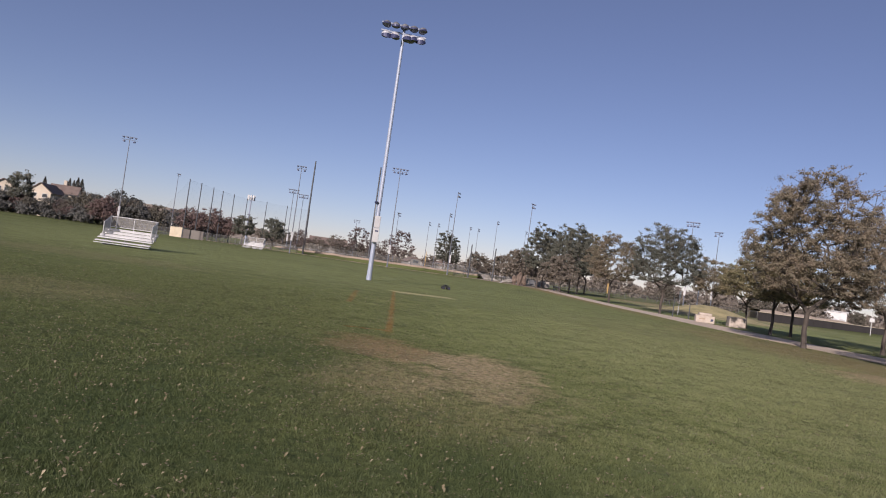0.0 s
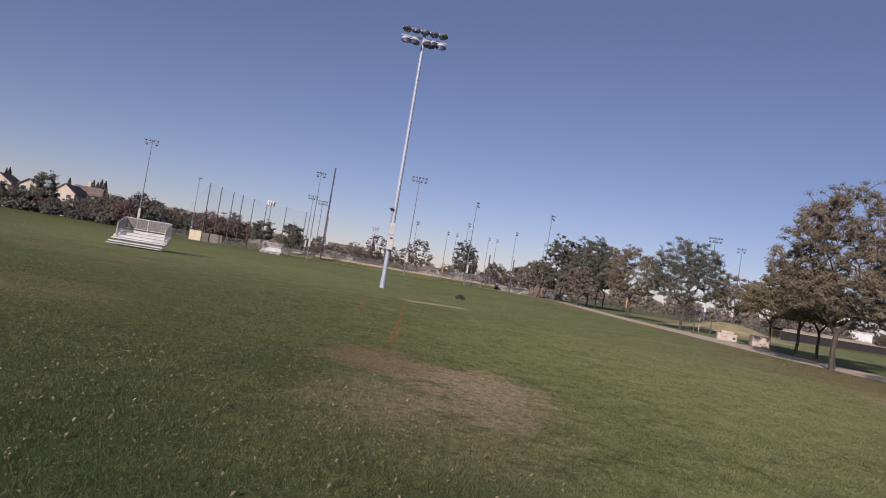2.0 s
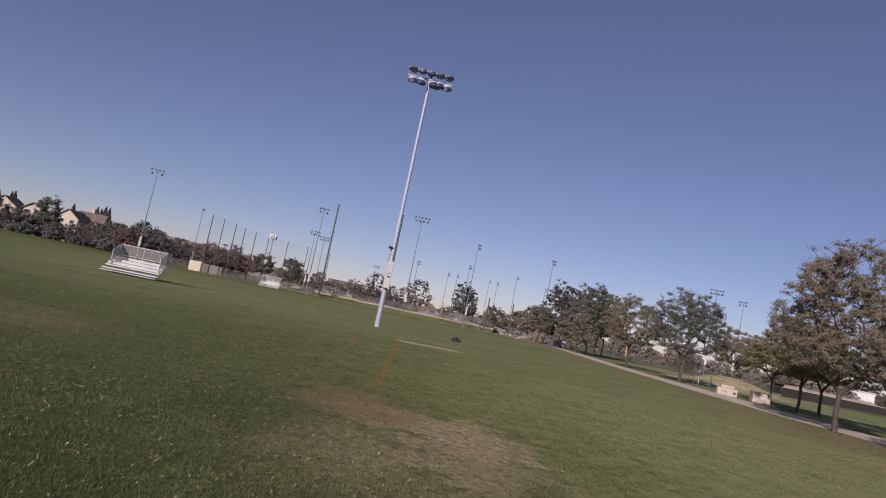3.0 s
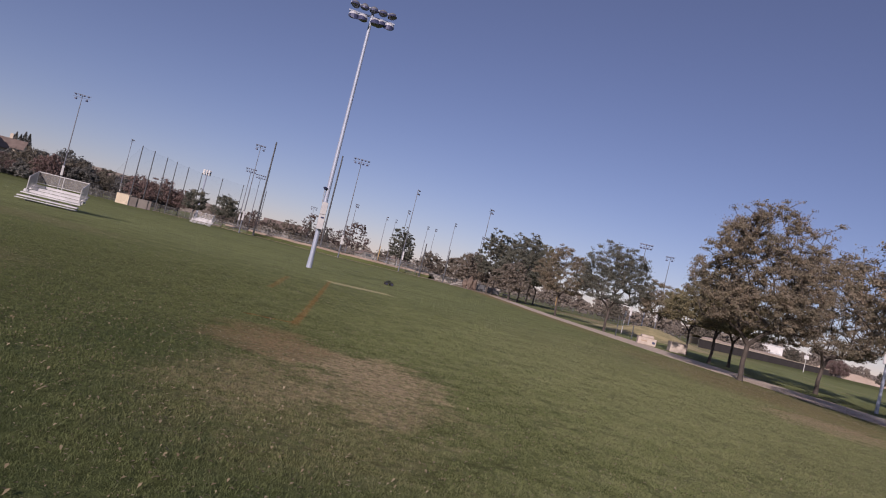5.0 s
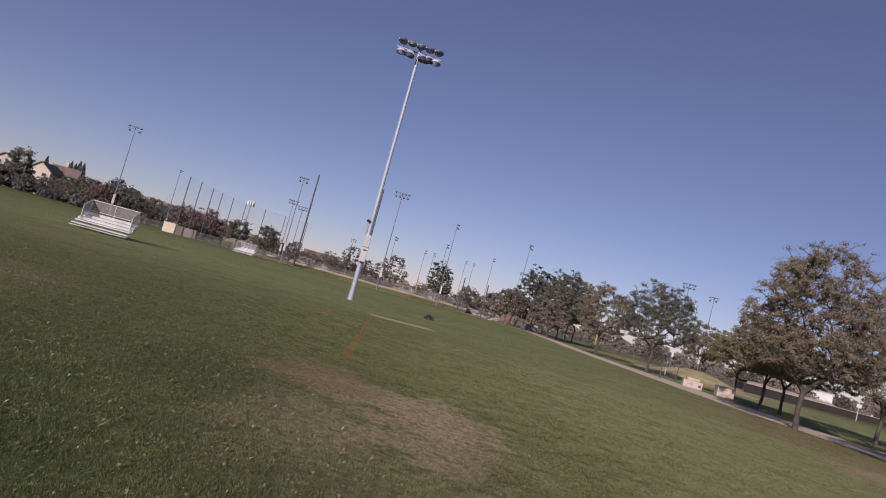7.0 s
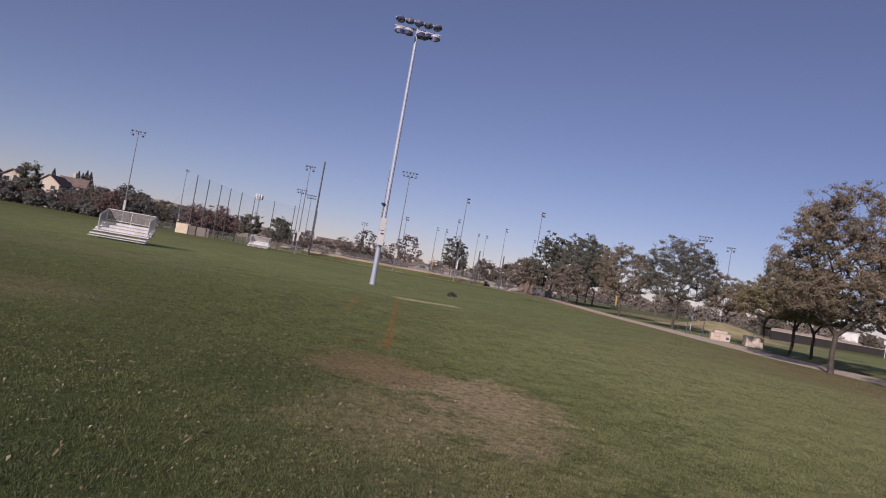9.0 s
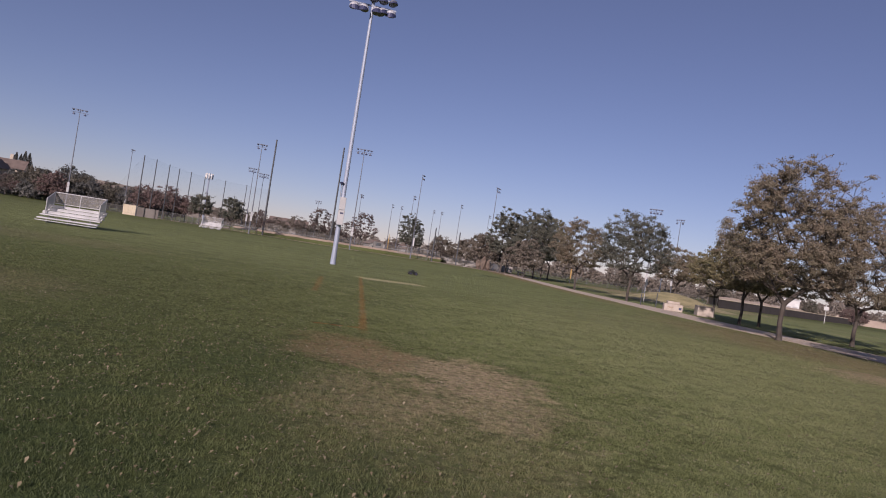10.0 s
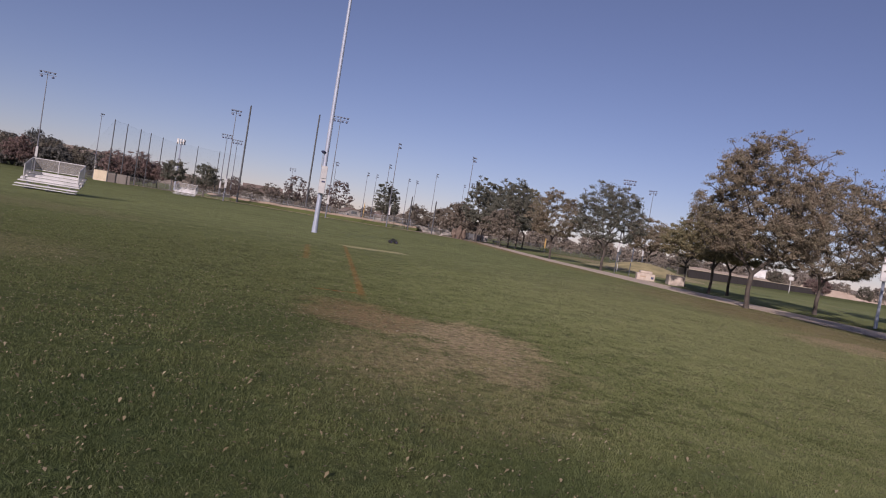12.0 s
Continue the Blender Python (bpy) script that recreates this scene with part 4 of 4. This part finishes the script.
def litter_bin(x, y):
    ob = thing("litter_bin", spot(x, y), "dark round litter bin on the grass beside a bleacher", "bin")
    bm = B()
    rod(bm, (0, 0, 0), (0, 0, 0.80), 0.22, 0.25, 14)
    part("drum", bm, DARK_POLE, ob)
    part("rim", rod(B(), (0, 0, 0.80), (0, 0, 0.86), 0.265, 0.265, 14), DARK_POLE, ob)


litter_bin(-35.9, 50.2)
litter_bin(-36.6, 50.7)


# ---- dugout boxes, monuments and park furniture ----
def dugout(m):
    ob = thing("storage_shed", m, "tan board-clad storage shed with a flat roof by the fence", "shed")
    bm = B()
    box(bm, 0, 0, 0, 2.9, 5.0, 2.15, None, 0.03)
    part("body", bm, TAN_BOARD, ob)
    part("roof", box(B(), 0, 0, 2.15, 3.1, 5.2, 0.10, None, 0.02), TAN_BOARD, ob)
    for i in range(7):
        part("batten", box(B(), -1.45 + 0.2 + i * 0.41, -2.52, 0.05, 0.06, 0.05, 2.05), TAN_BOARD, ob)


dugout(spot(-61.0, 156.4, 8))
lean = piece("dugout_screen", box(B(), 0, 0, 0, 4.8, 0.12, 2.0, spot(-56.9, 153.6, 4), 0.02), worn("grey_screen", (0.12, 0.105, 0.095), (0.16, 0.145, 0.13), 0.5, 6.0, 0.9), "grey-brown slatted screen wall beside the shed", "screen")


def monument(m, planter):
    if planter:
        ob = thing("stone_planter", m, "square sandstone planter with dry twigs beside the path", "planter")
        bm = B()
        for x, y, sx, sy in ((-0.58, 0, 0.16, 1.3), (0.58, 0, 0.16, 1.3), (0, -0.57, 1.0, 0.16), (0, 0.57, 1.0, 0.16)):
            box(bm, x, y, 0, sx, sy, 0.86, None, 0.02)
        part("wall", bm, STONE, ob)
        part("soil", box(B(), 0, 0, 0, 1.0, 0.98, 0.74), DIRT, ob)
        r = np.random.default_rng(5)
        tw = B()
        for i in range(14):
            a, l = r.random() * 6.28, 0.10 + 0.22 * r.random()
            x, y = r.normal(0, 0.22), r.normal(0, 0.2)
            rod(tw, (x, y, 0.72), (x + 0.2 * math.cos(a), y + 0.2 * math.sin(a), 0.74 + l), 0.012, 0.004, 4)
        part("twigs", tw, BARK, ob, "dry brown twigs")
    else:
        ob = thing("stone_monument", m, "stepped sandstone monument block with a small dark plaque", "monument")
        part("base", box(B(), 0, 0, 0, 1.55, 0.8, 0.62, None, 0.03), STONE, ob)
        part("cap", box(B(), 0, 0, 0.62, 1.05, 0.7, 0.22, None, 0.04), STONE, ob)
        part("plaque", box(B(), 0.55, -0.41, 0.18, 0.22, 0.02, 0.2), LAMP_DARK, ob, "dark metal plaque")
        part("inscription", box(B(), -0.25, -0.405, 0.28, 0.5, 0.012, 0.10), DIRT, ob, "weathered carved panel")


monument(spot(23.1, 59.5, -12), False)
monument(spot(25.2, 58.0, -12), True)


def park_post(x, y, h, label, r, material, head=None):
    ob = thing("post", spot(x, y), label, "post")
    part("shaft", rod(B(), (0, 0, -0.05), (0, 0, h), r, r * 0.9, 8), material, ob)
    if head:
        w, z0, z1, mt = head
        part("panel", box(B(), 0, -0.06, z0, w, 0.05, z1 - z0, None, 0.01), mt, ob)


park_post(21.3, 62.4, 1.9, "thin dark post at the path's edge", 0.04, DARK_POLE)
park_post(23.8, 65.2, 1.3, "short dark post at the path's edge", 0.05, DARK_POLE)
park_post(26.5, 76.0, 2.6, "pale sign post on the lawn", 0.045, ALUMINIUM, (0.24, 1.9, 2.6, ALUMINIUM))
park_post(80.5, 127.5, 4.6, "thin white post with a small sign on the lawn", 0.06, WHITE_PAINT, (0.95, 2.5, 3.2, WHITE_PAINT))
park_post(42.0, 112.0, 7.0, "pale lamp post on the lawn beyond the path", 0.09, POLE_PAINT)
park_post(35.4, 145.8, 3.0, "yellow padded post beside the trees", 0.08, DARK_POLE, (0.30, 0.9, 3.0, YELLOW))
park_post(-5.1, 189.0, 5.2, "orange-yellow foul pole at a ball field", 0.08, YELLOW, (0.20, 2.2, 4.8, YELLOW))


# ---- playground ----
PLAY_WOOD = worn("brown_rock", (0.10, 0.075, 0.06), (0.16, 0.12, 0.095), 1.0, 12.0, 0.85)


def boulder(bm, x, y, sx, sy, sz, seed):
    made = bmesh.ops.create_icosphere(bm, subdivisions=3, radius=1.0)
    for v in made["verts"]:
        n = 1.0 + 0.45 * noise.noise(v.co * 1.9 + Vector((seed, 0, 0))) + 0.10 * noise.noise(v.co * 4.5 + Vector((0, seed, 0)))
        v.co = Vector((x + v.co.x * sx * n, y + v.co.y * sy * n, max(-0.1, sz * 0.55 + v.co.z * sz * 0.55 * n)))
    return bm


def climbing_rock(m):
    ob = thing("climbing_rock", m, "lumpy brown climbing rock with a dark slide in a playground", "playground")
    part("boulder", boulder(B(), 0.0, 0.0, 0.75, 0.7, 2.9, 3.0), PLAY_WOOD, ob)
    part("boulder", boulder(B(), -1.2, 0.2, 0.5, 0.5, 2.1, 7.0), PLAY_WOOD, ob)
    part("boulder", boulder(B(), 1.2, 0.3, 0.55, 0.6, 2.3, 11.0), PLAY_WOOD, ob)
    slide = part("slide", box(B(), 0, 0, 0, 0.7, 3.0, 0.10, Matrix.Translation((-3.2, 0, 0.55)) @ Matrix.Rotation(radians(90), 4, "Z") @ Matrix.Rotation(radians(-24), 4, "X"), 0.03), GREY_STUCCO, ob)
    for s in (-0.36, 0.36):
        part("rim", box(B(), s, 0, 0.02, 0.06, 3.0, 0.22, Matrix.Translation((-3.2, 0, 0.55)) @ Matrix.Rotation(radians(90), 4, "Z") @ Matrix.Rotation(radians(-24), 4, "X")), GREY_STUCCO, slide)
    for x in (2.6, 3.6):
        part("post", box(B(), x, 0.2, -0.05, 0.14, 0.14, 2.0), DARK_POLE, ob)
    part("panel", box(B(), 3.1, 0.2, 0.8, 1.0, 0.08, 1.0), DARK_POLE, ob, "dark play panel")


climbing_rock(spot(15.9, 141.0, 0, 0.85))
low_wall = B()
box(low_wall, 0, 0, 0, 26, 0.25, 1.5, spot(14.0, 172.0, -16), 0.02)
piece("boundary_wall", low_wall, worn("pale_block_wall", (0.24, 0.22, 0.20), (0.31, 0.285, 0.26), 0.4, 6.0, 0.9), "pale block wall behind the playground", "wall")


# ---- houses and other buildings ----
def house(m, w, d, wall_h, roof_h, label, chimney=False, paint=None):
    """A gabled stucco house, its gable towards -y."""
    ob = thing("house", m, label, "house", "houses")
    bm = B()
    prof = [(-w / 2, 0), (w / 2, 0), (w / 2, wall_h), (0, wall_h + roof_h - 0.12), (-w / 2, wall_h)]
    f = bm.faces.new([bm.verts.new((x, -d / 2, z)) for x, z in prof])
    ex = bmesh.ops.extrude_face_region(bm, geom=[f])
    bmesh.ops.translate(bm, verts=[v for v in ex["geom"] if isinstance(v, bmesh.types.BMVert)], vec=(0, d, 0))
    bmesh.ops.recalc_face_normals(bm, faces=bm.faces)
    part("wall", bm, paint or STUCCO, ob)
    slope = math.hypot(w / 2 + 0.5, roof_h * (w / 2 + 0.5) / (w / 2))
    pitch = math.degrees(math.atan2(roof_h, w / 2))
    for s in (-1, 1):
        rf = B()
        box(rf, 0, 0, 0, slope, d + 0.9, 0.2, Matrix.Translation((s * (w / 4 + 0.25), 0, wall_h + roof_h / 2 - 0.25)) @ Matrix.Rotation(radians(s * pitch), 4, "Y"))
        part("roof_slope", rf, ROOF_TILE, ob)
    for x in (-w * 0.24, w * 0.24):
        win = part("window", box(B(), x, -d / 2 - 0.03, wall_h - 1.9, 1.5, 0.1, 1.3), WHITE_PAINT, ob)
        part("pane", box(B(), x, -d / 2 - 0.085, wall_h - 1.8, 1.3, 0.03, 1.1), GLASS_DARK, win)
    if chimney:
        part("chimney", box(B(), w * 0.3, d * 0.1, wall_h, 1.1, 0.9, roof_h + 1.7, None, 0.03), STUCCO, ob)


house(spot(-125.0, 211.5, 8), 6.4, 10.0, 7.5, 2.5, "two-storey cream stucco house with a brown tiled roof above the trees")
house(spot(-125.0, 221.6, 108), 8.0, 8.0, 8.2, 2.6, "cream house with a long brown roof and a pale chimney", True)
house(spot(-130.9, 200.8, 20), 4.6, 7.0, 7.8, 1.6, "narrow cream stucco house half hidden by trees")
house(spot(-143.2, 206.5, 12), 7.6, 9.0, 7.4, 2.6, "cream house with a wide brown roof")
house(spot(-156.5, 206.0, 30), 9.0, 11.0, 7.4, 2.8, "cream stucco house with a brown roof beyond the trees")
house(spot(-110.5, 230.0, 105), 8.0, 7.0, 6.2, 1.8, "low tan-roofed house behind the screen of trees")
house(spot(-12.0, 262.0, 20), 6.0, 8.0, 2.2, 1.4, "small grey house beyond the ball field", paint=GREY_STUCCO)
house(spot(-4.0, 266.0, 100), 6.0, 8.0, 2.2, 1.4, "small tan house beyond the ball field", paint=GREY_STUCCO)
house(spot(-46.0, 268.0, 100), 9.0, 14.0, 4.2, 2.4, "dull grey house among the far trees", paint=GREY_STUCCO)

press = thing("scorer_booth", spot(-7.2, 176.0, 5), "grey scorer's booth on a pale base behind the fence", "booth")
part("base", box(B(), 0, 0, 0, 3.0, 2.0, 0.8, None, 0.02), STEEL, press)
part("cabin", box(B(), 0, 0, 0.8, 2.4, 1.8, 1.9, None, 0.02), worn("booth_grey", (0.13, 0.125, 0.12), (0.18, 0.17, 0.16), 0.6, 8.0, 0.8), press)
part("roof", box(B(), 0, 0, 2.7, 2.8, 2.2, 0.14), ROOF_TILE, press)
part("window", box(B(), 0, -0.92, 1.6, 1.4, 0.05, 0.7), GLASS_DARK, press)

hall = thing("warehouse", spot(119.0, 206.0, -30), "white flat-roofed building far behind the trees", "building")
part("wall", box(B(), 0, 0, 0, 6.0, 5.0, 4.6, None, 0.05), WHITE_PAINT, hall)
part("roof", box(B(), 0, 0, 4.6, 6.5, 5.5, 0.3), STEEL, hall)
for i in range(3):
    part("door", box(B(), -1.9 + i * 1.9, -2.53, 0.0, 1.4, 0.08, 2.6), STEEL, hall)


def van(m, label):
    """A tall white motorhome."""
    ob = thing("motorhome", m, label, "vehicle", "parked motorhomes")
    part("body", box(B(), 0.5, 0, 0.55, 5.2, 2.2, 2.3, None, 0.12), WHITE_PAINT, ob)
    part("cab", box(B(), -2.7, 0, 0.5, 1.5, 2.0, 1.3, None, 0.15), WHITE_PAINT, ob)
    part("windscreen", box(B(), -2.25, 0, 1.78, 0.5, 1.8, 0.6, None, 0.06), GLASS_DARK, ob)
    for x in (-0.6, 1.6):
        part("side_window", box(B(), x, -1.11, 1.75, 1.0, 0.04, 0.5), GLASS_DARK, ob)
    for x in (-2.4, 1.8):
        for y in (-1.0, 1.0):
            wheel = part("wheel", rod(B(), (x, y - 0.12, 0.36), (x, y + 0.12, 0.36), 0.36, 0.36, 14), TYRE, ob)
            part("rim", rod(B(), (x, y - 0.14, 0.36), (x, y + 0.14, 0.36), 0.19, 0.19, 10), STEEL, wheel)
    return ob


camper = van(spot(108.5, 180.0, 12, 0.55), "tall white motorhome parked behind the outfield fence")
copy_thing(camper, spot(118.0, 186.0, 60, 0.55))

mast = thing("antenna_mast", spot(-64.6, 220.9), "grey mast with a ring of white panel antennas", "mast")
part("shaft", rod(B(), (0, 0, -0.1), (0, 0, 16.0), 0.3, 0.2, 10), POLE_PAINT, mast)
for i in range(9):
    a = 6.283 * i / 9
    part("antenna", box(B(), 1.1 * math.cos(a), 1.1 * math.sin(a), 14.3, 0.28, 0.28, 1.7, None, 0.03), WHITE_PAINT, mast)
ring = B()
for i in range(9):
    a, b = 6.283 * i / 9, 6.283 * (i + 1) / 9
    rod(ring, (1.0 * math.cos(a), 1.0 * math.sin(a), 15.0), (1.0 * math.cos(b), 1.0 * math.sin(b), 15.0), 0.06, 0.06, 6)
    rod(ring, (0, 0, 15.0), (1.0 * math.cos(a), 1.0 * math.sin(a), 15.0), 0.05, 0.05, 6)
part("antenna_ring", ring, STEEL, mast)


# ---- model truck on the grass ----
def model_truck(m):
    ob = thing("model_truck", m, "black radio-controlled monster truck with knobbly tyres on the grass", "model car")
    ch = B()
    box(ch, 0, 0, 0.13, 0.42, 0.13, 0.05, None, 0.012)
    part("chassis", ch, BODY_DARK, ob)
    sh = B()
    box(sh, 0.0, 0, 0.18, 0.50, 0.20, 0.07, None, 0.02)
    box(sh, -0.02, 0, 0.25, 0.22, 0.18, 0.08, None, 0.03)
    part("shell", sh, BODY_DARK, ob)
    part("rear_wing", box(B(), 0.25, 0, 0.30, 0.10, 0.24, 0.015), BODY_DARK, ob)
    part("bumper", box(B(), -0.28, 0, 0.12, 0.04, 0.2, 0.04, None, 0.01), BODY_DARK, ob)
    for x in (-0.19, 0.19):
        part("axle", rod(B(), (x, -0.2, 0.1), (x, 0.2, 0.1), 0.012, 0.012, 6), STEEL, ob)
        for y in (-0.19, 0.19):
            ty = B()
            rod(ty, (x, y - 0.055, 0.1), (x, y + 0.055, 0.1), 0.098, 0.098, 16)
            for k in range(12):
                a = 6.283 * k / 12
                box(ty, 0, 0, 0.094, 0.022, 0.11, 0.018, Matrix.Translation((x, y, 0.1)) @ Matrix.Rotation(a, 4, "Y"))
            wheel = part("wheel", ty, TYRE, ob, "knobbly black tyre")
            part("rim", rod(B(), (x, y - 0.058, 0.1), (x, y + 0.058, 0.1), 0.05, 0.05, 10), LAMP_DARK, wheel)


model_truck(spot(0.4, 51.5, 15, 1.05))


def park_bench(m):
    ob = thing("park_bench", m, "dark slatted park bench under the trees", "bench")
    for i in range(4):
        part("seat_slat", box(B(), 0, -0.18 + 0.12 * i, 0.43, 1.7, 0.10, 0.04, None, 0.008), DARK_POLE, ob)
    for i in range(3):
        part("back_slat", box(B(), 0, 0.26, 0.56 + 0.13 * i, 1.7, 0.035, 0.10, None, 0.008), DARK_POLE, ob)
    for x in (-0.7, 0.7):
        part("leg", box(B(), x, -0.15, -0.02, 0.07, 0.07, 0.46), DARK_POLE, ob)
        part("leg", box(B(), x, 0.24, -0.02, 0.07, 0.07, 0.94), DARK_POLE, ob)


park_bench(spot(22.3, 131.0, 20))
